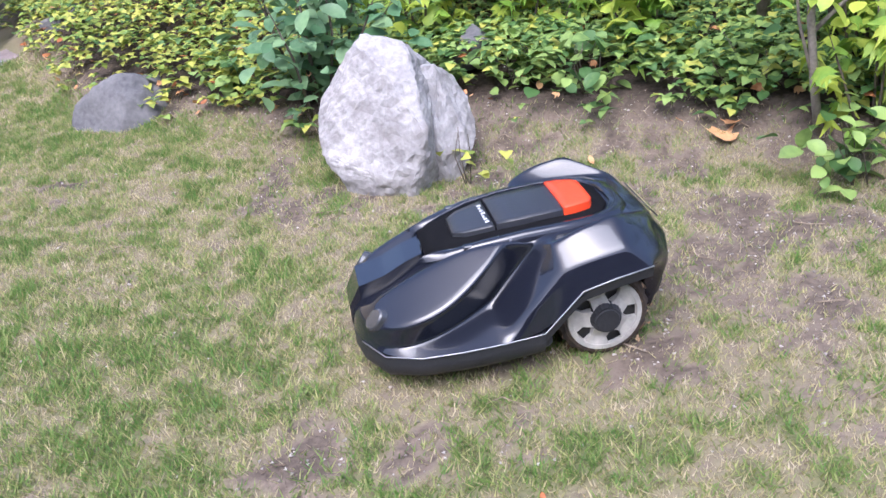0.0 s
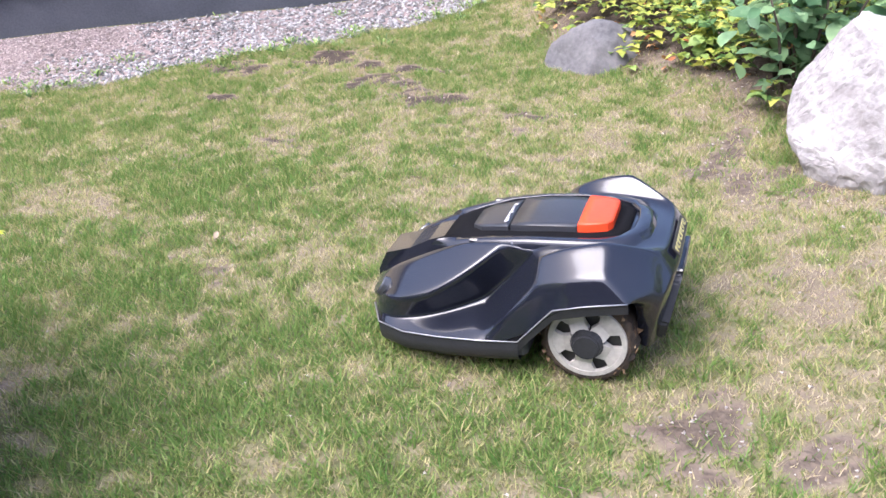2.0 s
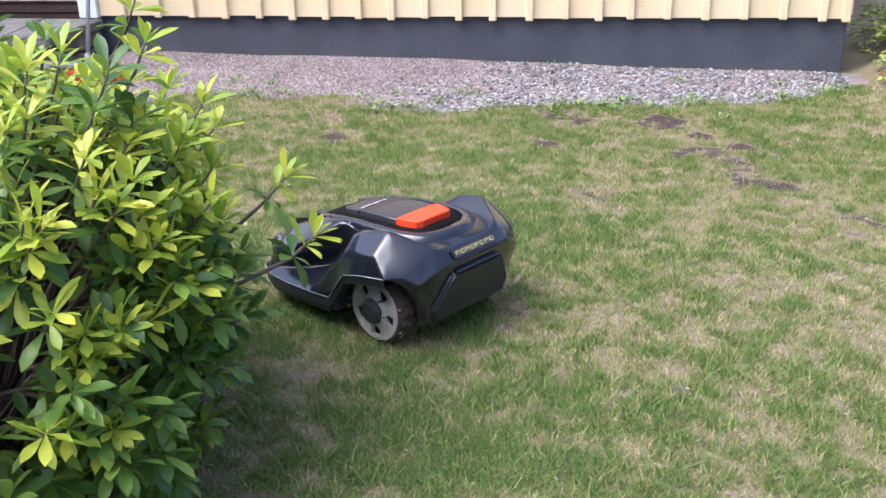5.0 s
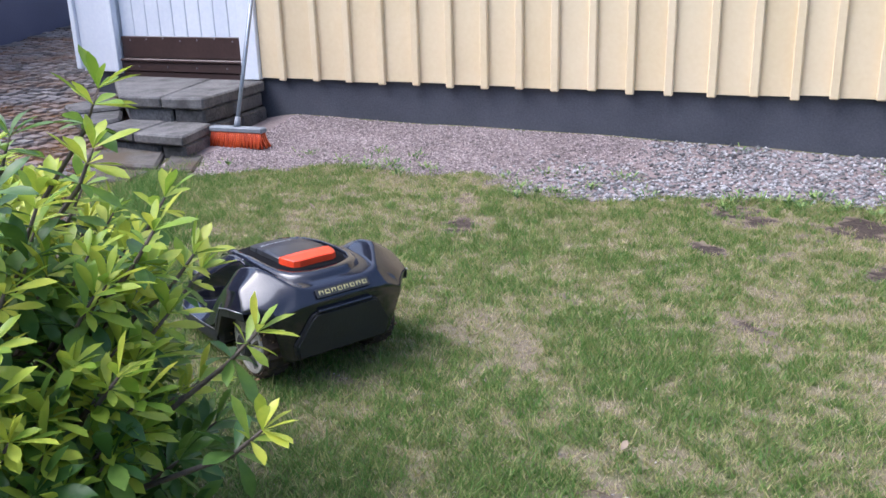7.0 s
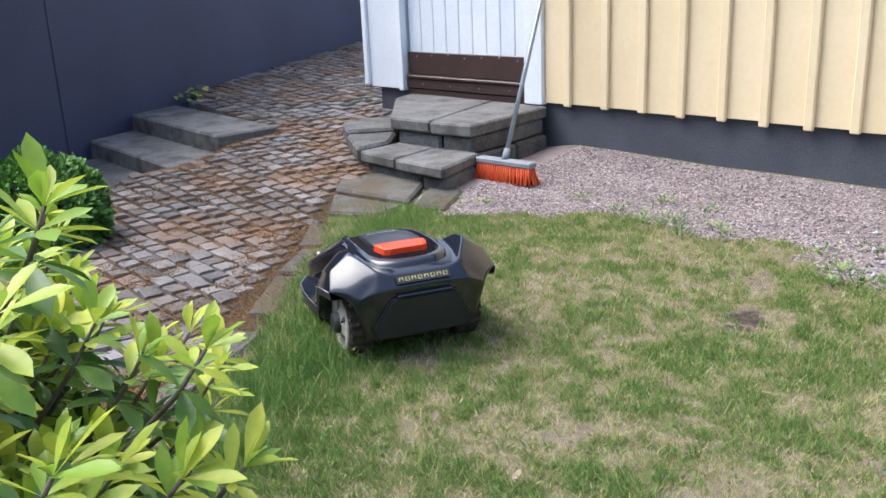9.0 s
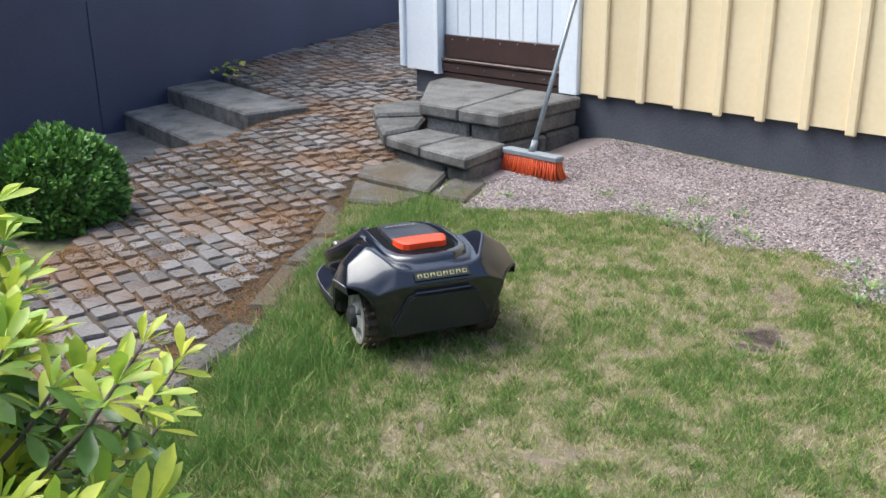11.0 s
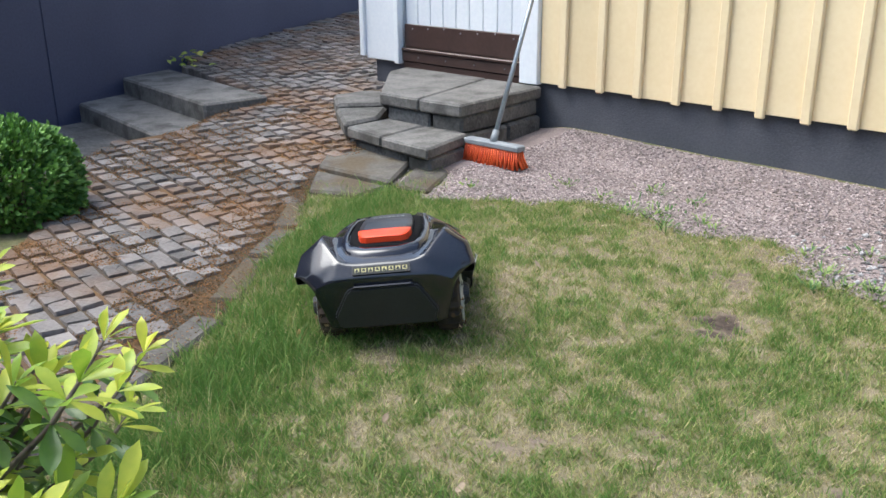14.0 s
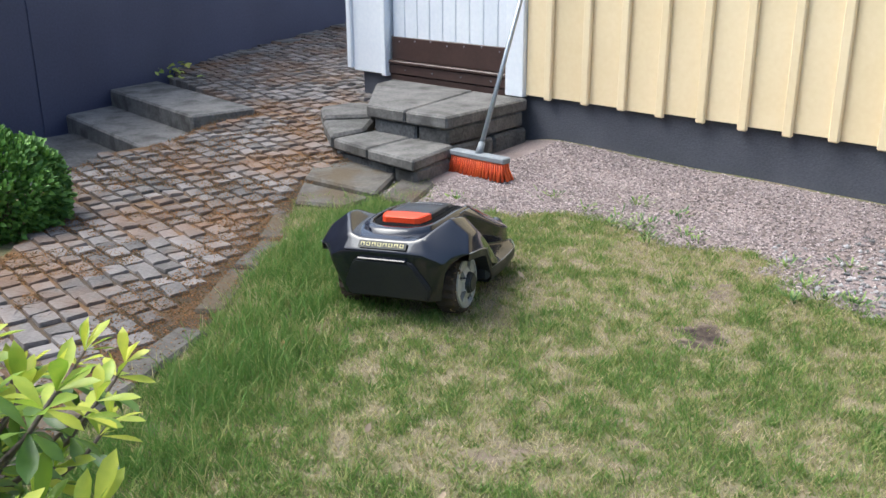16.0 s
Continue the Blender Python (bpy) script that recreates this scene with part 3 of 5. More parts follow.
def crumbs(parent, name, x, y, z, lo, hi, material, label, flat=0.6):
    """Many small angular lumps as one mesh."""
    n = len(x)
    base = np.array(((1, 0, 0), (-0.5, 0.87, 0), (-0.5, -0.87, 0), (0.1, 0.05, 1), (0, 0, -0.6)))
    tri = np.array(((0, 1, 3), (1, 2, 3), (2, 0, 3), (1, 0, 4), (2, 1, 4), (0, 2, 4)))
    size = RNG.uniform(lo, hi, n) * RNG.uniform(0.7, 1.2, n)
    ang = RNG.uniform(0, 6.283, n)
    p = np.repeat(base[None], n, 0) * (1 + RNG.uniform(-0.35, 0.35, (n, 5, 3)))
    p[:, :, 2] *= flat
    c, s = np.cos(ang)[:, None], np.sin(ang)[:, None]
    q = np.stack((p[:, :, 0] * c - p[:, :, 1] * s, p[:, :, 0] * s + p[:, :, 1] * c, p[:, :, 2]), 2) * size[:, None, None]
    q += np.stack((x, y, z), 1)[:, None, :]
    t = (tri[None] + 5 * np.arange(n)[:, None, None]).reshape(-1, 3)
    ob = new(name, tri_mesh(name, q.reshape(-1, 3), t, material))
    if parent is not None:
        ob.parent = parent
        return tagged(ob, label, kind="stuff")
    return tagged(ob, label, name.replace("_", " "), kind="stuff")


def stairs():
    st = tagged(new("stone_stairs"), "three worn grey stone steps beside the cobbled path", "stairs", kind="structure")
    rows = (((-7.67, -0.33), (-6.5, 0.44), 0.26, 0.44), ((-7.13, -0.43), (-6.08, 0.26), 0.145, 0.44), ((-6.62, -0.52), (-5.92, -0.06), 0.04, 0.44), ((-6.15, -0.62), (-5.85, -0.38), -0.01, 0.3))
    for (lx, ly), (rx, ry), z, depth in rows:
        l, r = np.array((lx, ly - 0.07)), np.array((rx, ry - 0.07))
        l = l - 0.42 * (r - l) / np.linalg.norm(r - l)
        pts = [l, r, r + SV * depth, l + SV * depth]
        part("step_slab", prism([tuple(p) for p in pts], z - 0.3, z, 0.012), M_SLAB, st)


def doorstep():
    """Two steps of stacked stone slabs at the door; x along the wall, y out of it taken negative."""
    d = new("door_steps")
    d.matrix_basis = wall_pose(0)
    tagged(d, "weathered grey stone doorsteps of stacked slabs and rough blocks", "steps", kind="structure")

    def slab(name, pts, z0, z1, mat, bev=0.01):
        part(name, prism([(s if s < -1.7 else -1.7 + (s + 1.7) * 0.83, -o) for s, o in pts], z0, z1, bev), mat, d)
    slab("top_slab", ((-2.27, 0.005), (-1.52, 0.005), (-1.27, 0.775), (-1.62, 0.79), (-2.2, 0.22)), 0.335, 0.402, M_SLAB)
    slab("top_slab", ((-1.515, 0.005), (-1.0, 0.005), (-0.92, 0.745), (-1.265, 0.772)), 0.332, 0.40, M_SLAB)
    slab("rough_block", ((-2.2, 0.1), (-1.5, 0.1), (-1.20, 0.745), (-1.585, 0.755), (-2.12, 0.25)), 0.235, 0.333, M_ROUGH, 0.014)
    slab("rough_block", ((-1.19, 0.4), (-0.96, 0.4), (-0.945, 0.715), (-1.19, 0.74)), 0.237, 0.333, M_SLAB, 0.014)
    slab("rough_block", ((-1.3, 0.03), (-1.01, 0.03), (-0.965, 0.39), (-1.3, 0.39)), 0.24, 0.333, M_SLAB, 0.014)
    slab("rough_block", ((-1.3, 0.02), (-0.985, 0.02), (-0.955, 0.33), (-1.3, 0.33)), 0.02, 0.235, M_SLAB, 0.014)
    slab("rough_block", ((-1.3, 0.34), (-0.95, 0.34), (-0.925, 0.72), (-1.3, 0.72)), 0.02, 0.232, M_SLAB, 0.014)
    slab("low_slab", ((-1.60, 0.70), (-1.27, 0.68), (-1.21, 1.09), (-1.60, 1.05)), 0.195, 0.255, M_SLAB)
    slab("low_slab", ((-1.265, 0.68), (-0.885, 0.72), (-0.765, 1.11), (-1.205, 1.092)), 0.193, 0.252, M_SLAB)
    slab("rough_block", ((-1.57, 0.75), (-1.03, 0.75), (-1.02, 1.065), (-1.57, 1.02)), 0.02, 0.192, M_ROUGH, 0.016)
    slab("rough_block", ((-1.01, 0.73), (-0.87, 0.75), (-0.80, 1.065), (-1.0, 1.065)), 0.02, 0.19, M_SLAB, 0.016)
    slab("side_slab", ((-1.62, 1.05), (-1.63, 0.80), (-1.84, 0.56), (-2.02, 0.80)), 0.185, 0.27, M_SLAB, 0.016)
    slab("side_slab", ((-1.85, 0.555), (-2.10, 0.28), (-2.28, 0.36), (-2.30, 0.60), (-2.03, 0.79)), 0.19, 0.29, M_SLAB, 0.016)
    slab("side_block", ((-1.60, 1.02), (-1.63, 0.8), (-2.08, 0.34), (-2.24, 0.40), (-1.99, 0.77)), 0.0, 0.185, M_ROUGH, 0.016)
    flags = tagged(new("paving_slabs"), "cracked grey paving slabs below the doorsteps", "paving", kind="structure")
    for pts, z in ((((-5.95, 1.18), (-5.35, 1.10), (-5.0, 1.45), (-5.55, 1.62)), 0.145), (((-5.32, 1.09), (-4.95, 1.07), (-4.85, 1.3), (-4.98, 1.43)), 0.128), (((-5.5, 1.64), (-4.97, 1.47), (-4.88, 1.62), (-5.2, 1.75)), 0.128)):
        part("paving_slab", prism(pts, z - 0.1, z, 0.012), M_PAVE, flags)
    kerb = tagged(new("path_edging"), "flat grey edging stones between grass and cobbles", "kerb", kind="structure")
    rnd = random.Random(4)
    for (x0, y0), (x1, y1) in (((-2.55, 0.42), (-2.92, 0.575)), ((-2.95, 0.58), (-3.22, 0.72)), ((-3.24, 0.73), (-3.56, 0.87)), ((-3.72, 0.9), (-4.12, 0.965)), ((-4.15, 0.97), (-4.45, 1.05)), ((-4.5, 1.06), (-4.86, 1.09))):
        dx, dy = x1 - x0, y1 - y0
        n = math.hypot(dx, dy)
        ox, oy = -dy / n, dx / n
        w = rnd.uniform(0.11, 0.15)
        z = float(path_z(x0, y0)) + 0.004
        part("edging_stone", prism(((x0, y0), (x1, y1), (x1 + ox * w, y1 + oy * w + 0.01), (x0 + ox * w * 0.9, y0 + oy * w)), z - 0.1, z, 0.012), M_PAVE, kerb)


stairs()
doorstep()


# ---- gravel ----
def gravel():
    n = 120000
    s, o = RNG.uniform(-1.4, 3.6, n), RNG.uniform(0.0, 2.3, n)
    x, y = WALL_AT.x + WD[0] * s - WN[0] * o, WALL_AT.y + WD[1] * s - WN[1] * o
    over = y - lawn_y(x) + 0.42 * (rough(x, y, 0.2) - 0.5) + 0.1 * (rough(x, y, 0.06) - 0.5)
    over = np.where(x < -5.55, 0.2, over)
    chips = step(1.0, 1.9, s + 0.7 * (rough(x, y, 0.4) - 0.5) + (o - 0.3) * 0.2)
    keep = (over > -0.03 * RNG.random(n)) & (x < -1.75)
    step_zone = (s < -0.9) & (o < 1.1)
    keep &= ~step_zone
    z = ground_z(x, y)
    p = keep & (RNG.random(n) > chips)
    crumbs(None, "pink_gravel", x[p], y[p], z[p] + RNG.uniform(0.0, 0.006, p.sum()), 0.0045, 0.0095, M_GRAVEL, "fine pinkish-grey gravel strip along the house")
    c = keep & (RNG.random(n) < chips * 0.24)
    crumbs(None, "grey_chippings", x[c], y[c], z[c] + RNG.uniform(0.0, 0.008, c.sum()), 0.008, 0.019, M_CHIPS, "coarse pale grey stone chippings by the plinth")
    # bed under the stones
    ss, oo = np.arange(-1.35, 3.7, 0.05), np.arange(0.0, 2.31, 0.05)
    gs, go = np.meshgrid(ss, oo, indexing="ij")
    gx, gy = WALL_AT.x + WD[0] * gs - WN[0] * go, WALL_AT.y + WD[1] * gs - WN[1] * go
    ok = (gy - lawn_y(gx) + 0.42 * (rough(gx, gy, 0.2) - 0.5) > 0.0) & (gx < -1.8)
    v = np.stack((gx, gy, ground_z(gx, gy) + 0.002), 2).reshape(-1, 3)
    no = len(oo)
    f = [(i * no + j, (i + 1) * no + j, (i + 1) * no + j + 1, i * no + j + 1) for i in range(len(ss) - 1) for j in range(no - 1) if ok[i, j] and ok[i + 1, j + 1]]
    tagged(new("gravel_bed", mesh_of("gravel_bed", v, [q[::-1] for q in f], M_BED)), "packed gravel bed along the house", "gravel", kind="structure")


gravel()


# ---- robot mower ----
def row(y, *pts):
    """A cross-section: points (x, z) or (x, z, y), from the spine out to the trim line."""
    return [(p[0], p[2] if len(p) > 2 else y, p[1]) for p in pts]


SPINE = ((0.398, 0.165), (0.368, 0.198), (0.31, 0.222), (0.245, 0.246), (0.18, 0.266), (0.115, 0.282), (0.045, 0.293), (-0.045, 0.300), (-0.15, 0.300), (-0.22, 0.298), (-0.265, 0.292), (-0.302, 0.280))


def top_z(x, y):
    """Height of the mower's middle deck at local x, y."""
    return float(np.interp(-y, [-p[0] for p in SPINE], [p[1] for p in SPINE])) - 0.35 * x * x


def shell_points():
    """Corners of one half of the upper shell, by feature line, from nose to tail."""
    lines = {
        "c": ((0, 0.398, 0.150), (0, 0.37, 0.172), (0, 0.30, 0.188), (0, 0.20, 0.240), (0, 0.13, 0.277), (0, 0.045, 0.291), (0, -0.05, 0.298), (0, -0.15, 0.300), (0, -0.24, 0.296), (0, -0.302, 0.279)),
        "a": ((0.050, 0.396, 0.147), (0.056, 0.368, 0.165), (0.058, 0.30, 0.182), (0.072, 0.20, 0.240), (0.102, 0.13, 0.274), (0.112, 0.045, 0.288), (0.118, -0.05, 0.294), (0.124, -0.15, 0.292), (0.112, -0.235, 0.288), (0.094, -0.302, 0.277)),
        "b": ((0.085, 0.392, 0.146), (0.104, 0.372, 0.176), (0.110, 0.30, 0.215), (0.112, 0.20, 0.258), (0.122, 0.13, 0.281)),
        "p": ((0.125, 0.383, 0.136), (0.178, 0.350, 0.152), (0.220, 0.285, 0.170), (0.226, 0.205, 0.188), (0.192, 0.112, 0.244), (0.138, 0.045, 0.290)),
        "w": ((0.140, 0.379, 0.110), (0.200, 0.335, 0.113), (0.214, 0.27, 0.116), (0.186, 0.18, 0.128), (0.146, 0.095, 0.150), (0.128, 0.030, 0.205), (0.138, -0.018, 0.266)),
        "t": ((0.125, 0.388, 0.100), (0.205, 0.345, 0.099), (0.242, 0.27, 0.101), (0.254, 0.18, 0.104), (0.256, 0.09, 0.106), (0.252, -0.003, 0.109), (0.268, -0.088, 0.206), (0.274, -0.16, 0.226), (0.268, -0.245, 0.236), (0.208, -0.306, 0.215)),
        "f": ((0, 0.402, 0.103), (0.05, 0.400, 0.103), (0.085, 0.397, 0.102)),
        "r": ((0.252, 0.060, 0.124), (0.238, -0.048, 0.240), (0.188, -0.046, 0.288)),
        "e": ((0.250, -0.12, 0.272), (0.252, -0.195, 0.283)),
        "s": ((0.192, -0.105, 0.320), (0.182, -0.190, 0.333), (0.126, -0.288, 0.291)),
        "d": ((0.148, -0.06, 0.287), (0.152, -0.12, 0.290), (0.146, -0.20, 0.291)),
        "g": ((0.206, -0.282, 0.262),),
        "k": ((0, -0.330, 0.246), (0.086, -0.330, 0.246), (0.146, -0.322, 0.240)),
        "m": ((0, -0.322, 0.195), (0.09, -0.322, 0.195), (0.15, -0.318, 0.195), (0.204, -0.300, 0.190)),
        "n": ((0, -0.292, 0.076), (0.09, -0.292, 0.076), (0.15, -0.290, 0.076), (0.176, -0.272, 0.078)),
        "o": ((0.200, -0.255, 0.205), (0.165, -0.252, 0.080)),
    }
    return {k + str(i): p for k, pts in lines.items() for i, p in enumerate(pts)}


SHELL = shell_points()
SHELL_FACES = ["f0 f1 a0 c0", "f1 f2 b0 a0", "f2 t0 w0 p0 b0", "a4 b4 p5 a5", "b4 p4 p5", "a5 p5 w6 a6", "p5 w5 w6", "a6 w6 r2 d0", "a6 d0 d1 a7", "a7 d1 d2 a8", "d0 r2 s0 d1", "d1 s0 s1 d2", "d2 s1 s2", "a8 d2 s2 a9",
               "w4 t4 r0", "w4 r0 r1 w5", "w5 r1 r2 w6", "t4 t5 r1 r0", "t5 t6 e0 r1", "t6 t7 e1 e0", "t7 t8 e1", "r1 e0 s0 r2", "e0 e1 s1 s0", "e1 t8 g0 s1", "s1 g0 s2", "t8 t9 g0", "g0 t9 s2", "c9 a9 k1 k0", "a9 s2 k2 k1", "s2 t9 k2", "k0 k1 m1 m0", "k1 k2 m2 m1", "k2 t9 m3 m2", "m0 m1 n1 n0", "m1 m2 n2 n1", "m2 m3 n3 n2", "m3 n3 o1 o0", "t8 o0 m3 t9"]
SHELL_FACES += ["c%d a%d a%d c%d" % (i, i, i + 1, i + 1) for i in range(9)] + ["a%d b%d b%d a%d" % (i, i, i + 1, i + 1) for i in range(4)] + ["b%d p%d p%d b%d" % (i, i, i + 1, i + 1) for i in range(4)]
SHELL_FACES += ["p%d w%d w%d p%d" % (i, i, i + 1, i + 1) for i in range(5)] + ["w%d t%d t%d w%d" % (i, i, i + 1, i + 1) for i in range(4)]
# edges that stay sharp, as runs along the feature lines
SHARP = ("p1 p2 p3 p4 p5", "w0 w1 w2 w3 w4 w5 w6", "w4 r0 r1", "r1 r2", "r1 e0 e1", "r2 s0 s1 s2", "w6 r2", "p5 w6", "a1 a2 a3 a4", "e1 s1", "e1 t8", "d0 d1 d2 s2", "a9 c9", "a9 s2", "b1 b2 b3 b4 p5", "s2 k2 m2", "k0 k1 k2 t9", "t9 m3 n3")


def skin(rows, off, thick, cols=8):
    """A patch that follows the shell: rows of (y, left x, right x), raised by off, with sides down by thick."""
    bm = bmesh.new()
    grid = []
    for y, xl, xr in rows:
        grid.append([bm.verts.new((xl + (xr - xl) * i / cols, y, top_z(xl + (xr - xl) * i / cols, y) + off)) for i in range(cols + 1)])
    for a, b in zip(grid, grid[1:]):
        for i in range(cols):
            bm.faces.new((a[i], a[i + 1], b[i + 1], b[i]))
    bmesh.ops.recalc_face_normals(bm, faces=bm.faces[:])
    if bm.faces[0].normal.z < 0:
        bmesh.ops.reverse_faces(bm, faces=bm.faces[:])
    edge = [e for e in bm.edges if e.is_boundary]
    out = bmesh.ops.extrude_edge_only(bm, edges=edge)
    for v in out["geom"]:
        if isinstance(v, bmesh.types.BMVert):
            v.co.z -= thick
            v.co.x *= 1.03
    for f in bm.faces:
        f.smooth = abs(f.normal.z) > 0.5
    return bm


def mower():
    m = tagged(new("robot_mower"), "dark grey robotic lawn mower with orange stop button and muddy wheels", "robot mower")
    # shell
    bm = bmesh.new()
    corner = {}
    for k, (x, y, z) in SHELL.items():
        corner[k, 1] = bm.verts.new((x, y, z))
        corner[k, -1] = corner[k, 1] if x == 0 else bm.verts.new((-x, y, z))
    for run in SHELL_FACES:
        for side in (1, -1):
            bm.faces.new([corner[k, side] for k in (run.split() if side == 1 else run.split()[::-1])])
    bmesh.ops.recalc_face_normals(bm, faces=bm.faces[:])
    crease = bm.edges.layers.float.new("crease_edge")
    for run in SHARP:
        keys = run.split()
        for i in range(len(keys) - 1):
            for side in (1, -1):
                e = bm.edges.get((corner[keys[i], side], corner[keys[i + 1], side]))
                if e:
                    e[crease] = 0.86
    for e in bm.edges:
        if e.is_boundary:
            e[crease] = 1.0
    for f in bm.faces:
        f.smooth = True
    shell = part("shell", bm, M_SHELL, m, "glossy gunmetal upper shell")
    sub = shell.modifiers.new("round", "SUBSURF")
    sub.levels = sub.render_levels = 3
    # lower skirt round the front
    bm = bmesh.new()
    run = [SHELL["t%d" % i] for i in range(6)]
    path = [(-x, y, z) for x, y, z in run[::-1]] + [(-0.06, 0.4, 0.1), (0.06, 0.4, 0.1)] + run
    rows = []
    for dz, k in ((0.0, 0.985), (-0.018, 1.0), (-0.042, 0.985), (-0.056, 0.94)):
        rows.append([bm.verts.new((x * k, y * (1.0 if k > 0.97 else 0.985), z + dz)) for x, y, z in path])
    for a, b in zip(rows, rows[1:]):
        for i in range(len(a) - 1):
            bm.faces.new((a[i], a[i + 1], b[i + 1], b[i]))
    base = rows[-1]
    bm.faces.new(base[::-1])
    bmesh.ops.recalc_face_normals(bm, faces=bm.faces[:])
    for f in bm.faces:
        f.smooth = len(f.verts) == 4
    part("skirt", bm, M_MATT, m, "matt black lower skirt")
    part("chassis", box(-0.12, 0.12, -0.27, 0.18, 0.065, 0.20, 0.02, 2), M_MATT, m, "black underbody")
    # raised bumper on the rear face
    bm = bmesh.new()
    outline = ((-0.094, 0.216), (0.094, 0.216), (0.108, 0.204), (0.150, 0.125), (0.140, 0.082), (-0.140, 0.082), (-0.150, 0.125), (-0.108, 0.204))
    a = [bm.verts.new((x, -0.336 + 0.24 * (0.212 - z), z)) for x, z in outline]
    b = [bm.verts.new((x * 1.05, -0.305 + 0.24 * (0.212 - z), z + 0.004)) for x, z in outline]
    bm.faces.new(a)
    for i in range(8):
        bm.faces.new((a[i], b[i], b[(i + 1) % 8], a[(i + 1) % 8]))
    bmesh.ops.recalc_face_normals(bm, faces=bm.faces[:])
    bmesh.ops.bevel(bm, geom=[e for e in bm.edges if not e.is_boundary], offset=0.005, segments=2, affect="EDGES")
    part("rear_bumper", bm, M_MATT, m, "raised satin black bumper")
    part("rear_lip", box(-0.086, 0.086, -0.338, -0.315, 0.218, 0.225, 0.003), M_SHELL, m)
    # warning label
    bm = box(-0.084, 0.084, -0.003, 0.0, -0.0125, 0.0125, 0)
    lab = part("warning_label", bm, M_LABEL, m, "black strip of yellow warning pictograms")
    lab.matrix_basis = pose(0, -0.3190, 0.2655, -40)
    for i in range(8):
        x = -0.069 + i * 0.0197
        part("pictogram", box(x - 0.0068, x + 0.0068, -0.0042, -0.003, -0.0062, 0.0062, 0), M_YELLOW, lab)
        mark = bmesh.new()
        if i in (0, 2, 4, 6):
            vs = [mark.verts.new(p) for p in ((x - 0.006, -0.0046, -0.006), (x + 0.006, -0.0046, -0.006), (x, -0.0046, 0.006))]
        else:
            vs = [mark.verts.new(p) for p in ((x - 0.005, -0.0046, -0.002), (x + 0.005, -0.0046, -0.005), (x + 0.003, -0.0046, 0.005), (x - 0.003, -0.0046, 0.004))]
        mark.faces.new(vs)
        part("mark", mark, M_LABEL, lab)
    # hatch, flat black sheet painted as the moat's shade, and stop button
    part("hatch_recess_shade", skin([(0.215, -0.060, 0.060), (0.18, -0.076, 0.076), (0.13, -0.094, 0.094), (0.06, -0.106, 0.106), (-0.06, -0.110, 0.110), (-0.15, -0.104, 0.104), (-0.195, -0.088, 0.088), (-0.218, -0.05, 0.05)], 0.002, 0.006), M_RECESS_SHADE, m, "flat near-black sheet around the hatch, painted as the shade of a deep recess")
    part("keypad_cover", skin([(0.145, -0.040, 0.040), (0.12, -0.062, 0.062), (0.062, -0.074, 0.074), (0.052, -0.075, 0.075)], 0.011, 0.012), M_HATCH, m, "satin black front cover")
    part("hatch", skin([(0.047, -0.075, 0.075), (0.0, -0.080, 0.080), (-0.06, -0.082, 0.082), (-0.105, -0.080, 0.080), (-0.12, -0.055, 0.055), (-0.125, -0.04, 0.04)], 0.014, 0.016), M_HATCH, m, "satin dark grey hatch lid")
    part("stop_button", skin([(-0.108, -0.081, 0.081), (-0.128, -0.080, 0.080), (-0.15, -0.076, 0.076), (-0.172, -0.068, 0.068), (-0.182, -0.052, 0.052)], 0.020, 0.026, 10), M_ORANGE, m, "orange stop button")
    rim = [(0.075, 0.20), (0.094, 0.155), (0.108, 0.09), (0.116, 0.0), (0.119, -0.09), (0.114, -0.16), (0.096, -0.205), (0.05, -0.232), (0, -0.236)]
    rim = rim + [(-x, y) for x, y in rim[-2::-1]]
    v, f = [], []
    for grow, lift in ((1.17, -0.014), (1.13, 0.000), (1.09, 0.006), (0.985, 0.008), (0.97, 0.006), (0.96, -0.012)):
        v += [(x * grow, -0.03 + (y + 0.03) * grow, top_z(x, y) + lift * (1.0 if y < 0.1 else 0.7)) for x, y in rim]
    n = len(rim)
    for k in range(5):
        f += [(k * n + i, k * n + i + 1, (k + 1) * n + i + 1, (k + 1) * n + i) for i in range(n - 1)]
    for i in (0, n - 1):
        f.append(tuple(k * n + i for k in range(6)))
    part_of("hatch_rim", mesh_of("hatch_rim", v, f, M_SHELL, True), m, "glossy raised rim round the hatch")
    for i in range(7):
        x = -0.045 + i * 0.0145
        part("logo_bar", skin([(0.068, x - 0.005, x + 0.005), (0.058 + 0.002 * (i % 3), x - 0.005, x + 0.005)], 0.0135, 0.001, 1), M_PRINT, m)
    for x in (-0.11, 0.11):
        part("hatch_lug", box(x - 0.008, x + 0.008, 0.105, 0.135, top_z(x, 0.12) - 0.004, top_z(x, 0.12) + 0.008, 0.003), M_SHELL, m)
    for x in (-0.15, 0.15):
        bolt = bmesh.new()
        bmesh.ops.create_uvsphere(bolt, u_segments=10, v_segments=6, radius=0.003)
        bmesh.ops.translate(bolt, verts=bolt.verts[:], vec=(x * 0.86, 0.03, 0.286))
        part("bolt", bolt, M_SILVER, m, "silver bolt head")
    # nose grille between the lamps
    bm = bmesh.new()
    for y, w, z in ((0.402, 0.046, 0.150), (0.374, 0.052, 0.200), (0.31, 0.050, 0.216), (0.26, 0.048, 0.240), (0.22, 0.046, 0.252)):
        for x in (-w, w):
            bm.verts.new((x, y, z))
    bm.verts.ensure_lookup_table()
    for i in range(4):
        v = bm.verts
        bm.faces.new((v[2 * i], v[2 * i + 1], v[2 * i + 3], v[2 * i + 2]))
    bmesh.ops.recalc_face_normals(bm, faces=bm.faces[:])
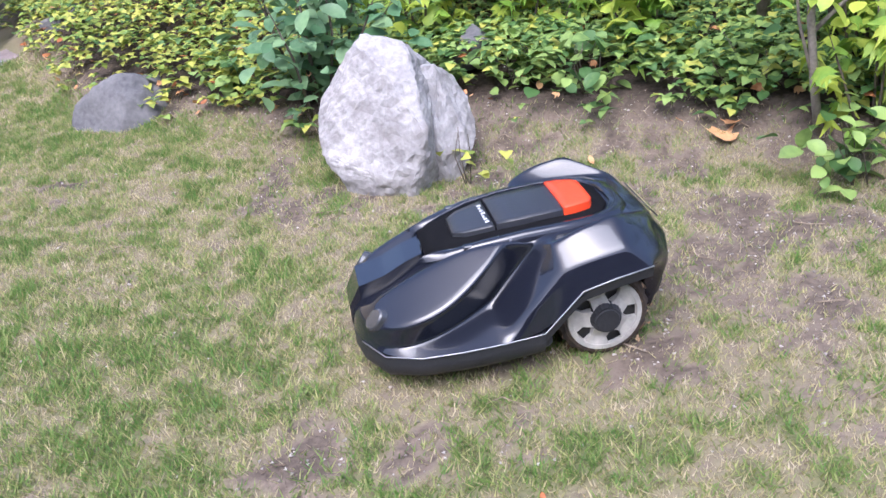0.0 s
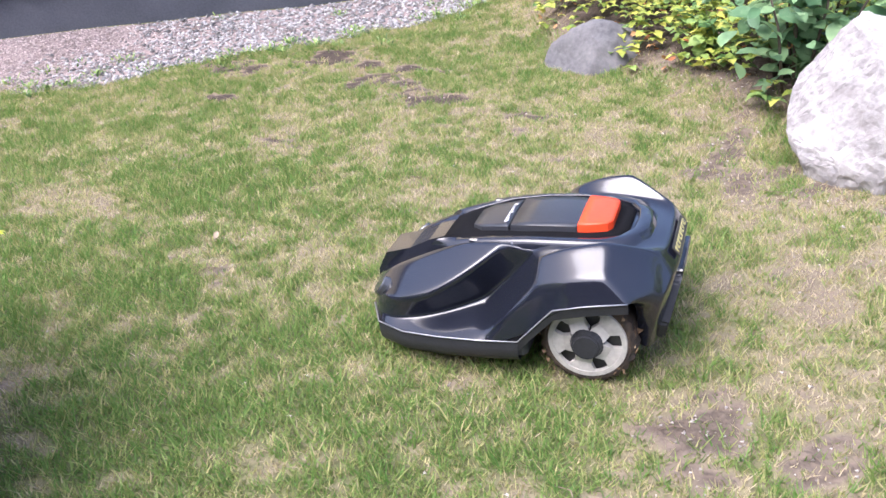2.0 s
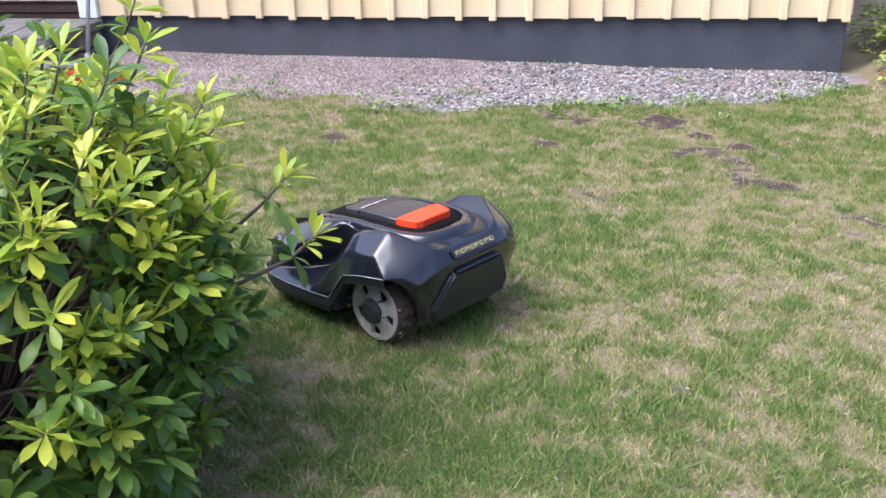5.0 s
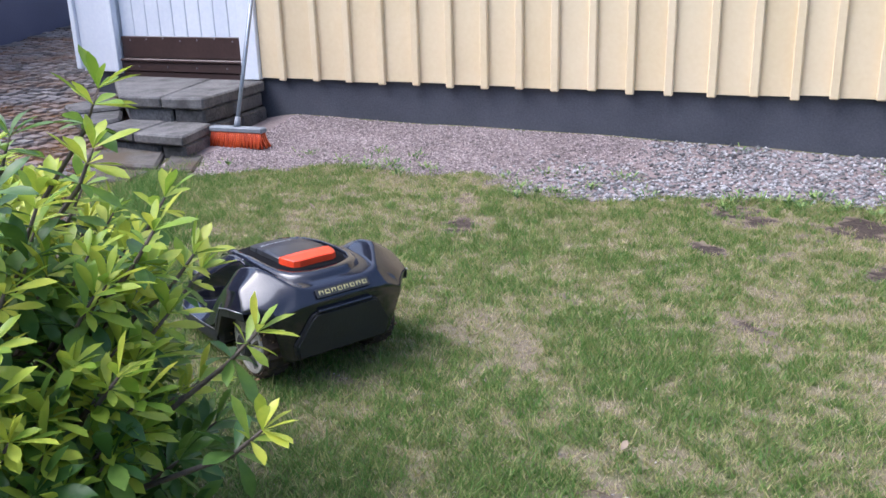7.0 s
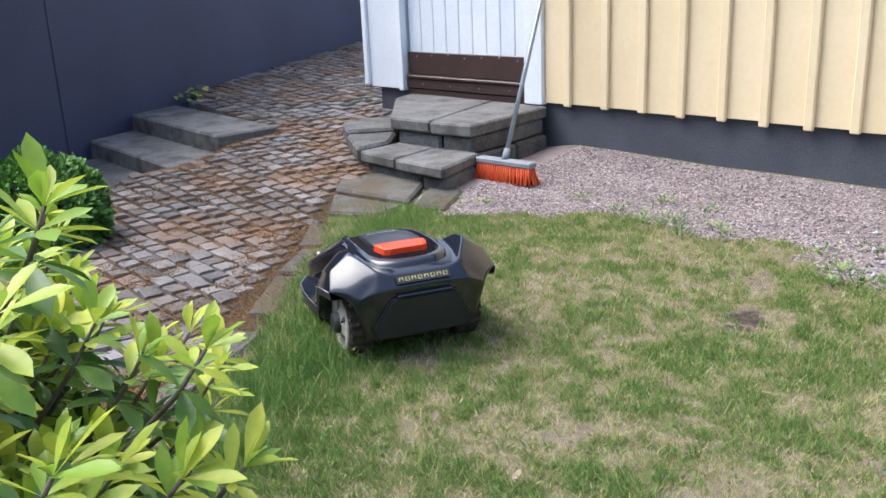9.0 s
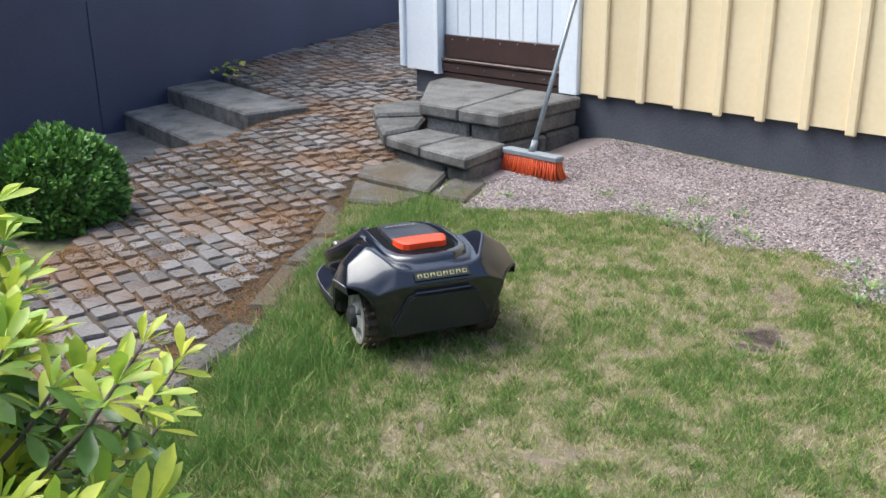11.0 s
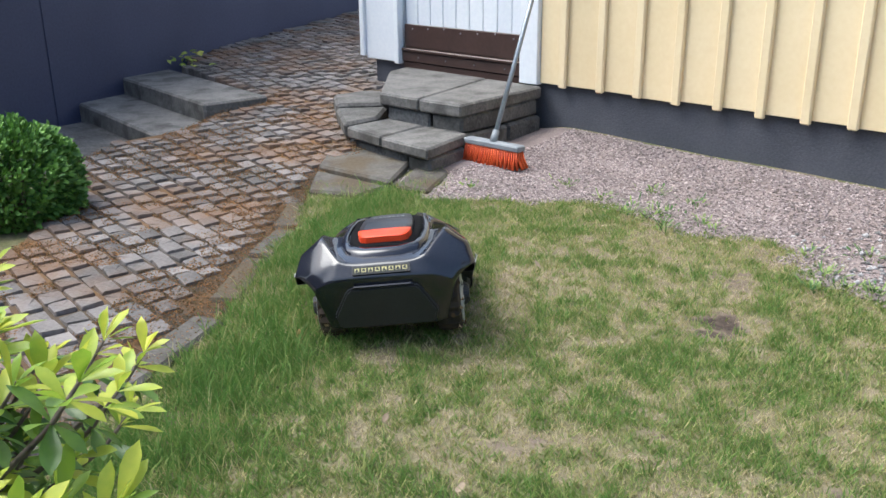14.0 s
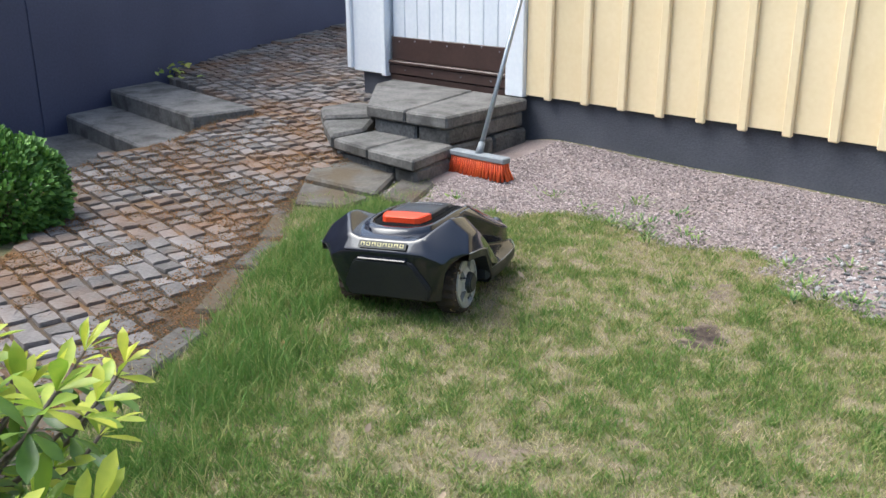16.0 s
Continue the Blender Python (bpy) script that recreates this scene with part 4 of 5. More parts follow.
    if bm.faces[0].normal.z < 0:
        bmesh.ops.reverse_faces(bm, faces=bm.faces[:])
    out = bmesh.ops.extrude_edge_only(bm, edges=[e for e in bm.edges if e.is_boundary])
    for v in out["geom"]:
        if isinstance(v, bmesh.types.BMVert):
            v.co.z -= 0.05
    part("nose_cap", bm, M_SHELL, m, "glossy dark nose cap")
    for s in (-1, 1):
        # headlamp in a round socket
        lamp = bmesh.new()
        bmesh.ops.create_cone(lamp, cap_ends=True, segments=20, radius1=0.026, radius2=0.022, depth=0.022)
        bmesh.ops.bevel(lamp, geom=lamp.edges[:], offset=0.003, segments=1, affect="EDGES")
        ob = part("headlamp", lamp, M_LENS, m, "dark round headlamp")
        ob.matrix_basis = pose(s * 0.146, 0.350, 0.160, -48, s * 26, 0) @ Matrix.Diagonal((1, 1.3, 1, 1))
        # silver line along the side and over the wheel
        line = [(s * (SHELL["t%d" % i][0] + 0.001), *SHELL["t%d" % i][1:]) for i in range(9)]
        v, f = tube(line, [0.0017] * len(line), 6)
        part_of("trim_line", mesh_of("trim_line", v, f, M_SILVER, True), m, "thin silver trim line")
        band = [SHELL["t%d" % i] for i in range(5, 9)]
        v, f = [], []
        for dx, dz in ((-0.001, -0.002), (-0.004, -0.026), (-0.05, -0.026)):
            v += [(s * (x + dx), y, z + dz) for x, y, z in band]
        for k in range(2):
            f += [(k * 4 + i, k * 4 + i + 1, k * 4 + i + 5, k * 4 + i + 4) for i in range(3)]
        part_of("arch_band", mesh_of("arch_band", v, f, M_MATT), m, "black band round the wheel arch")
        # inner arch behind the wheel
        arch = box(-0.03, 0.03, -0.262, 0.0, 0.07, 0.235, 0.02, 2)
        bmesh.ops.translate(arch, verts=arch.verts[:], vec=(s * 0.100, 0, 0))
        part("wheel_arch", arch, M_MATT, m)
        part("arch_panel", box(min(s * 0.11, s * 0.244), max(s * 0.11, s * 0.244), -0.022, 0.03, 0.062, 0.165, 0.01), M_MATT, m)
        cast = bmesh.new()
        bmesh.ops.create_cone(cast, cap_ends=True, segments=16, radius1=0.035, radius2=0.035, depth=0.03)
        bmesh.ops.rotate(cast, verts=cast.verts[:], matrix=Matrix.Rotation(radians(90), 3, "Y"))
        bmesh.ops.translate(cast, verts=cast.verts[:], vec=(s * 0.12, 0.25, 0.036))
        part("caster_wheel", cast, M_TYRE, m)
    return m


WHEEL_R = 0.107


def wheel(parent, s):
    """A rear wheel: lugged tyre, five-spoke rim and hub cap; its axle is local x."""
    w = new("wheel", lathe_tyre())
    w.parent = parent
    tagged(w, "muddy lugged drive wheel")
    out = s
    rim = bmesh.new()
    n = 40
    prof = ((0.088, 0.036), (0.086, 0.043), (0.075, 0.044), (0.073, 0.034))
    rows = [[rim.verts.new((out * h, r * math.cos(2 * math.pi * i / n), r * math.sin(2 * math.pi * i / n))) for i in range(n)] for r, h in prof]
    for a, b in zip(rows, rows[1:]):
        for i in range(n):
            rim.faces.new((a[i], a[(i + 1) % n], b[(i + 1) % n], b[i]))
    bmesh.ops.recalc_face_normals(rim, faces=rim.faces[:])
    ring = part("rim", rim, M_RIM, w, "pale grey plastic rim")
    for k in range(5):
        t = 2 * math.pi * k / 5
        sp = bmesh.new()
        pts = ((0.030, -0.020), (0.030, 0.020), (0.052, 0.018), (0.078, 0.036), (0.078, -0.036), (0.052, -0.018))
        f = [sp.verts.new((out * (0.050 if r < 0.05 else 0.042), r * math.cos(t) - q * math.sin(t), r * math.sin(t) + q * math.cos(t))) for r, q in pts]
        g = [sp.verts.new((out * 0.030, v.co.y, v.co.z)) for v in f]
        sp.faces.new(f)
        for i in range(6):
            sp.faces.new((f[i], g[i], g[(i + 1) % 6], f[(i + 1) % 6]))
        bmesh.ops.recalc_face_normals(sp, faces=sp.faces[:])
        part("spoke", sp, M_RIM, ring)
    back = bmesh.new()
    bmesh.ops.create_circle(back, cap_ends=True, segments=28, radius=0.082)
    bmesh.ops.rotate(back, verts=back.verts[:], matrix=Matrix.Rotation(radians(90), 3, "Y"))
    bmesh.ops.translate(back, verts=back.verts[:], vec=(out * 0.026, 0, 0))
    part("rim_back", back, M_LABEL, ring)
    cap = bmesh.new()
    bmesh.ops.create_cone(cap, cap_ends=True, segments=24, radius1=0.041, radius2=0.030, depth=0.026)
    bmesh.ops.bevel(cap, geom=cap.edges[:], offset=0.004, segments=2, affect="EDGES")
    bmesh.ops.rotate(cap, verts=cap.verts[:], matrix=Matrix.Rotation(radians(90 * out), 3, "Y"))
    bmesh.ops.translate(cap, verts=cap.verts[:], vec=(out * 0.052, 0, 0))
    part("hub_cap", cap, M_MATT, w, "black round hub cap")
    rnd = random.Random(8 + s)
    v, f = [], []
    for k in range(70):
        t, r = rnd.uniform(0, 6.283), rnd.uniform(0.086, 0.112)
        c = Vector((out * rnd.uniform(0.012, 0.043), r * math.cos(t), r * math.sin(t)))
        q = rnd.uniform(0.004, 0.011)
        o = len(v)
        v += [c + Vector((rnd.uniform(-q, q), rnd.uniform(-q, q), rnd.uniform(-q, q))) for _ in range(4)]
        f += [(o, o + 1, o + 2), (o, o + 2, o + 3), (o, o + 3, o + 1), (o + 1, o + 3, o + 2)]
    part_of("mud_clumps", mesh_of("mud_clumps", v, f, M_MUD), w, "dried mud and leaf bits")
    return w


M_MUD = shade("dried_mud", (0.10, 0.06, 0.03), (0.36, 0.24, 0.13), 20, 0.95, 0.3, 60, rand=0.7)


def lathe_tyre():
    bm = bmesh.new()
    n = 44
    prof = ((0.081, 0.036), (0.094, 0.040), (0.101, 0.032), (0.103, 0.0), (0.101, -0.032), (0.094, -0.040), (0.075, -0.036))
    rows = []
    for r, h in prof:
        rows.append([bm.verts.new((h, (r + (0.006 if i % 2 and r > 0.1 else 0)) * math.cos(2 * math.pi * i / n), (r + (0.006 if i % 2 and r > 0.1 else 0)) * math.sin(2 * math.pi * i / n))) for i in range(n)])
    for a, b in zip(rows, rows[1:]):
        for i in range(n):
            bm.faces.new((a[i], a[(i + 1) % n], b[(i + 1) % n], b[i]))
    bmesh.ops.recalc_face_normals(bm, faces=bm.faces[:])
    me = bpy.data.meshes.new("tyre")
    bm.to_mesh(me)
    bm.free()
    me.materials.append(M_TYRE)
    return me


MOWER = mower()
WHEEL_L, WHEEL_R_OB = wheel(MOWER, -1), wheel(MOWER, 1)


# ---- broom ----
def broom():
    a, b = Vector((-5.49, 1.86, 0)), Vector((-5.20, 2.12, 0))
    mid, d = (a + b) / 2, (b - a)
    turn = math.degrees(math.atan2(d.y, d.x))
    br = new("broom")
    z = float(ground_z(mid.x, mid.y))
    br.matrix_basis = Matrix.Translation((mid.x, mid.y, z)) @ pose(0, 0, 0, 0, 0, turn)
    tagged(br, "grey-handled push broom with orange bristles leaning on the wall", "broom")
    part("broom_head", box(-0.18, 0.18, -0.032, 0.032, 0.088, 0.118, 0.006), M_BROOM, br, "grey broom head")
    rnd = random.Random(2)
    runs = []
    for i in range(24):
        for j in range(4):
            x, y = -0.165 + i * 0.0143, -0.022 + j * 0.0147
            sx, sy = x * 1.14 + rnd.uniform(-0.008, 0.008), y * 2.0 + rnd.uniform(-0.008, 0.008)
            runs.append((((x, y, 0.092), (x * 1.03, y * 1.3, 0.05), (sx, sy, 0.002)), (0.0055, 0.006, 0.0075)))
    tagged(part_of("bristles", joined_tubes("bristles", runs, M_BRISTLE, 5), br, "dense orange plastic bristles"), kind="stuff")
    top = br.matrix_basis.inverted() @ Vector((-5.94, 2.395, 1.33))
    foot = Vector((-0.005, 0.0, 0.11))
    v, f = tube((foot, foot.lerp(top, 0.5), top), (0.0125, 0.0125, 0.0125), 12)
    part_of("handle", mesh_of("handle", v, f, M_STEEL, True), br, "grey metal handle")
    v, f = tube((foot, foot.lerp(top, 0.05)), (0.02, 0.017), 12)
    part_of("socket", mesh_of("socket", v, f, M_BROOM, True), br)


broom()


# ---- boulders ----
def boulder(name, points, material, label, cuts=3, relief=0.02, seed=0, size=9.0, smooth=True, lump=()):
    bm = bmesh.new()
    for cloud in (points, lump):
        if cloud:
            res = bmesh.ops.convex_hull(bm, input=[bm.verts.new(p) for p in cloud])
            bmesh.ops.delete(bm, geom=list({g for g in res["geom_interior"] if isinstance(g, bmesh.types.BMVert)}), context="VERTS")
    bmesh.ops.bevel(bm, geom=bm.edges[:], offset=0.006, segments=1, affect="EDGES")
    bmesh.ops.triangulate(bm, faces=bm.faces[:])
    for _ in range(cuts):
        bmesh.ops.subdivide_edges(bm, edges=[e for e in bm.edges if e.calc_length() > 0.025], cuts=1, use_grid_fill=True)
        bmesh.ops.triangulate(bm, faces=bm.faces[:])
    bm.normal_update()
    for v in bm.verts:
        q = v.co * size + Vector((seed, 0, 0))
        v.co += v.normal * relief * (noise.fractal(q, 0.8, 2.2, 5) * 0.7 + 0.5 * (noise.noise(q * 0.4)))
    for f in bm.faces:
        f.smooth = smooth
    me = bpy.data.meshes.new(name)
    bm.to_mesh(me)
    bm.free()
    me.materials.append(material)
    return tagged(new(name, me), label, "rock")


boulder("boulder", ((0.0, 3.10, 0.478), (0.03, 3.16, 0.49), (0.15, 3.12, 0.466), (0.175, 3.08, 0.43), (0.10, 3.01, 0.40), (-0.145, 3.16, 0.29), (-0.165, 3.10, 0.20), (-0.16, 3.05, 0.13), (-0.09, 2.99, 0.04), (-0.04, 2.99, -0.08), (0.05, 2.91, 0.07), (0.145, 2.90, 0.03), (0.15, 2.93, -0.08),
                    (0.215, 2.90, 0.19), (0.19, 3.00, 0.34), (0.24, 3.25, 0.34), (0.24, 3.10, -0.08), (0.10, 3.45, 0.36), (-0.12, 3.45, 0.0), (0.22, 3.4, 0.05)),
        M_GRANITE, "large pale granite boulder with sharp faces at the lawn edge", 5, 0.010, 3.0, 26.0, False,
        ((0.12, 3.10, -0.06), (0.20, 3.13, 0.37), (0.25, 3.16, 0.365), (0.31, 3.22, 0.305), (0.35, 3.22, 0.225), (0.375, 3.17, 0.12), (0.35, 3.07, 0.06), (0.25, 3.00, 0.10), (0.27, 3.00, -0.06), (0.3, 3.45, 0.05), (0.1, 3.4, 0.3)))
boulder("boulder", ((-1.47, 4.0, -0.02), (-1.43, 3.88, -0.08), (-1.2, 3.82, -0.1), (-0.92, 3.92, -0.05), (-1.37, 4.0, 0.16), (-0.95, 4.0, 0.11), (-0.955, 4.02, 0.21), (-1.08, 4.0, 0.275), (-1.15, 4.02, 0.27), (-1.27, 4.0, 0.235), (-1.1, 3.92, 0.2), (-1.3, 4.2, 0.2), (-1.05, 4.25, 0.2), (-1.42, 4.2, 0.0)),
        M_BOULDER, "low rounded grey boulder half sunk in grass", 4, 0.02, 8.0, 8.0).location.z = -0.05
boulder("boulder", ((0.28, 3.78, 0.15), (0.5, 3.8, 0.15), (0.33, 3.76, 0.28), (0.47, 3.78, 0.27), (0.4, 3.95, 0.3), (0.3, 3.95, 0.12), (0.5, 3.95, 0.12)), M_BOULDER, "small grey stone among ground cover", 3, 0.012, 5.0)
boulder("boulder", ((-1.95, 5.1, 0.1), (-1.6, 5.0, 0.1), (-1.9, 5.05, 0.3), (-1.68, 5.02, 0.32), (-1.75, 5.3, 0.35), (-1.95, 5.3, 0.1), (-1.6, 5.3, 0.1)), M_BOULDER, "grey stone by the gravel edge", 3, 0.012, 2.0)


# ---- plants ----
def leaf_mesh(name, length, width, material, kind="oval", bend=0.25, seed=0):
    """One leaf along local y, folded along its rib."""
    r = random.Random(seed)
    v, f = [], []
    prof = {"oval": (0.06, 0.62, 0.95, 1.0, 0.78, 0.0), "spoon": (0.08, 0.35, 0.72, 1.0, 0.86, 0.0), "heart": (0.5, 1.0, 0.95, 0.7, 0.35, 0.0)}.get(kind)
    if kind == "lobed":
        rim = ((0, 0), (0.28, 0.02), (0.62, 0.22), (0.40, 0.38), (0.78, 0.62), (0.36, 0.60), (0.30, 0.80), (0, 1.0))
        ring = [(x * width, y * length) for x, y in rim] + [(-x * width, y * length) for x, y in rim[-2:0:-1]]
        v = [(0, length * 0.38, 0.0)] + [(x, y, -bend * (x * x / width + 0.35 * (y - length * 0.4) ** 2 / length)) for x, y in ring]
        f = [(0, i, i % len(ring) + 1) for i in range(1, len(ring) + 1)]
    else:
        n = len(prof)
        for i, w in enumerate(prof):
            t = i / (n - 1)
            y, z = t * length, -bend * length * t * t
            h = w * width / 2
            v += [(-h, y, z + 0.3 * h), (0, y, z), (h, y, z + 0.3 * h)]
        for i in range(n - 1):
            a = 3 * i
            f += [(a, a + 1, a + 4, a + 3), (a + 1, a + 2, a + 5, a + 4)]
    return mesh_of(name, v, f, material, True)


def scatter(name, mats, kinds, label, parent=None, category=""):
    """Joins leaves (index of kind, pose) into one mesh."""
    v, t, o = [], [], 0
    for k, m in mats:
        me = kinds[k]
        v += [m @ q.co for q in me.vertices]
        for p in me.polygons:
            q = [o + i for i in p.vertices]
            for i in range(1, len(q) - 1):
                t.append((q[0], q[i], q[i + 1]))
        o += len(me.vertices)
    me = tri_mesh(name, np.array([tuple(q) for q in v]), np.array(t), kinds[0].materials[0])
    me.shade_smooth()
    ob = new(name, me)
    ob.parent = parent
    return tagged(ob, label, category, kind="stuff")


def aim(p, out, tilt=0.0, spin=0.0):
    """A pose at p whose y axis points along out, tilted and spun about it."""
    q = Vector(out).to_track_quat("Y", "Z").to_matrix().to_4x4()
    return Matrix.Translation(p) @ q @ Matrix.Rotation(radians(tilt), 4, "X") @ Matrix.Rotation(radians(spin), 4, "Y")


def rhododendron():
    rnd = random.Random(21)
    c, rad = Vector((-1.74, 0.38, 0.46)), Vector((0.62, 0.56, 0.50))
    sh = tagged(new("rhododendron"), "leafy evergreen shrub with long leaves in yellow-green whorls", "shrub")
    old = [leaf_mesh("leaf", l, w, M_RHODO, "spoon", b, i) for i, (l, w, b) in enumerate(((0.085, 0.027, 0.2), (0.075, 0.024, 0.3), (0.095, 0.029, 0.12)))]
    young = [leaf_mesh("leaf", l, w, M_RHODO_NEW, "spoon", b, i) for i, (l, w, b) in enumerate(((0.075, 0.023, 0.1), (0.062, 0.020, 0.2), (0.085, 0.024, 0.05)))]
    root = Vector((-1.75, 0.38, 0.02))
    tips = [Vector(p) for p in ((-1.69, 0.87, 1.0), (-1.86, 0.98, 0.76), (-1.40, 1.02, 0.64), (-1.22, 0.97, 0.57), (-1.63, 0.98, 0.71), (-1.80, 1.02, 0.62), (-1.46, 0.74, 0.87), (-1.60, 0.84, 0.92), (-1.50, 0.90, 0.80), (-1.30, 0.80, 0.66), (-1.2, 0.7, 0.55), (-1.16, 0.5, 0.5), (-2.42, 0.91, 0.53), (-2.33, 0.87, 0.60), (-2.22, 0.93, 0.52), (-2.1, 0.95, 0.62), (-2.31, 0.674, 0.867), (-2.31, 0.675, 0.80), (-2.30, 0.68, 0.73), (-2.45, 0.64, 0.68), (-2.2, 0.72, 0.74))]
    for _ in range(300):
        d = Vector((rnd.gauss(0, 1), rnd.gauss(0, 1), rnd.gauss(0.25, 0.9))).normalized()
        k = rnd.uniform(0.72, 1.06)
        p = c + Vector((d.x * rad.x, d.y * rad.y, d.z * rad.z)) * k
        if d.z > 0.35 and rnd.random() < 0.3:
            p.z += rnd.uniform(0.03, 0.13)
        if p.z > 0.08:
            tips.append(p)
    for _ in range(210):
        d = Vector((rnd.gauss(0.15, 0.8), abs(rnd.gauss(0.7, 0.5)), rnd.gauss(0.2, 0.7))).normalized()
        p = c + Vector((d.x * rad.x, d.y * rad.y, d.z * rad.z)) * rnd.uniform(0.85, 1.1)
        if p.z > 0.1 and p.y < 1.06:
            tips.append(p)
    runs, near, rest = [], [], []
    for i, p in enumerate(tips):
        out = (p - c).normalized()
        up = (out + Vector((0, 0, 0.75))).normalized()
        if i < 21 or i % 3 == 0:
            mid = root.lerp(p, 0.55) + Vector((rnd.uniform(-0.05, 0.05), rnd.uniform(-0.05, 0.05), 0.06))
            runs.append(((root + Vector((rnd.uniform(-0.05, 0.05), rnd.uniform(-0.05, 0.05), 0)), mid, p - up * 0.07, p), (0.011, 0.006, 0.004, 0.0025)))
        else:
            runs.append(((p - up * 0.16 - out * 0.05, p - up * 0.07, p), (0.004, 0.0035, 0.002)))
        fresh = rnd.random() < 0.08 + 0.82 * min(1.0, max(0.0, (p.z - 0.36) / 0.3)) or i < 21
        for lev in range(3):
            n = rnd.randint(5, 7)
            for j in range(n):
                t = 2 * math.pi * (j + 0.37 * lev) / n + rnd.uniform(-0.3, 0.3)
                a = up.cross(Vector((0.3, 0.1, 1)) if abs(up.z) < 0.95 else Vector((1, 0, 0))).normalized()
                b = up.cross(a)
                rise = (1.25, 0.55, 0.1)[lev] + rnd.uniform(-0.2, 0.2)
                d = (math.cos(t) * a + math.sin(t) * b + up * rise).normalized()
                q = p - up * (0.0, 0.028, 0.062)[lev]
                me = (young if fresh and lev < 2 else old)
                k = rnd.randrange(3)
                m = aim(q, d, rnd.uniform(-15, 10), rnd.uniform(-25, 25)) @ Matrix.Scale(rnd.uniform(0.62, 1.0), 4)
                (near if q.y > 0.66 and q.x > -1.95 and len(near) < 300 else rest).append((me is young, k, m))
    part_of("branch_frame", joined_tubes("branch_frame", runs, M_BARK, 5), sh, "thin brown twigs")
    for is_young, k, m in near:
        part_of("leaf", (young if is_young else old)[k], sh, "", m)
    scatter("young_foliage", [(k, m) for y, k, m in rest if y], young, "bright yellow-green young leaves", sh)
    scatter("old_foliage", [(k, m) for y, k, m in rest if not y], old, "darker green mature leaves", sh)


rhododendron()


def ball_bush():
    rnd = random.Random(9)
    b = tagged(new("ball_conifer"), "dense clipped round green conifer by the path", "shrub")
    c, r = Vector((-4.87, -0.20, 0.22)), 0.278
    part_of("trunk", joined_tubes("trunk", [(((c.x, c.y, -0.1), (c.x, c.y, 0.3)), (0.03, 0.015))] + [(((c.x, c.y, 0.1), tuple(c + Vector((rnd.gauss(0, 1), rnd.gauss(0, 1), rnd.gauss(0, 1))).normalized() * r * 0.9)), (0.01, 0.003)) for _ in range(30)], M_BARK), b)
    spray = leaf_mesh("spray", 0.036, 0.017, M_BOX, "oval", 0.3)
    items = []
    for _ in range(11000):
        d = Vector((rnd.gauss(0, 1), rnd.gauss(0, 1), rnd.gauss(0, 1))).normalized()
        bump = 0.05 * noise.noise(d * 4.0)
        p = c + d * (r + bump) * rnd.uniform(0.80, 1.0)
        out = (d + Vector((rnd.gauss(0, 0.5), rnd.gauss(0, 0.5), rnd.gauss(0.3, 0.5)))).normalized()
        items.append((0, aim(p, out, 0, rnd.uniform(0, 180)) @ Matrix.Scale(rnd.uniform(0.7, 1.15), 4)))
    scatter("foliage", items, [spray], "tight green sprays", b)


ball_bush()


def cover():
    """Low leafy plants over the bank."""
    rnd = random.Random(31)
    green = [leaf_mesh("cover_leaf", 0.042, 0.039, M_COVER, "heart", 0.25, i) for i in range(2)]
    pale = [leaf_mesh("pale_leaf", 0.042, 0.039, M_COVER_PALE, "heart", 0.25, i) for i in range(2)]
    a, b = [], []
    n = 0
    for _ in range(100000):
        x, y = rnd.uniform(-3.0, 4.2), rnd.uniform(1.6, 7.0)
        k = float(bank(x, y))
        edge = (0.25 + 0.75 * k) * min(1.0, (4.2 - x) / 1.5, (7.0 - y) / 1.0 + 0.1)
        if k < 0.2 or rnd.random() > edge:
            continue
        if -0.2 < x < 0.45 and 2.95 < y < 3.4:
            continue
        if k < 0.95 and float(rough(x, y, 0.16)) < 0.42:
            continue
        if 0.35 < x < 1.0 and y < 3.55 and float(rough(x, y, 0.12)) < 0.55:
            continue
        z = float(ground_z(x, y))
        h = rnd.uniform(0.02, 0.10) * (0.5 + k) + 0.05 * float(rough(x, y, 0.5))
        t = rnd.uniform(0, 6.283)
        left = float(step(0.1, -0.7, x))
        s = rnd.uniform(0.6, 1.15) * (0.85 if y > 4 else 1)
        for q in range(3):
            t2 = t + (q - 1) * 1.9
            d = (math.cos(t2), math.sin(t2), rnd.uniform(-0.25, 0.35))
            m = aim((x, y, z + h), d, 0, rnd.uniform(-20, 20)) @ Matrix.Scale(s, 4)
            (b if rnd.random() < 0.2 + 0.55 * left else a).append((rnd.randrange(2), m))
        n += 1
        if n > 22000:
            break
    scatter("ground_cover", a, green, "low green ground cover plants with rounded leaves", None, "ground cover")
    scatter("ground_cover_pale", b, pale, "yellowing strawberry-like ground cover plants", None, "ground cover")


cover()


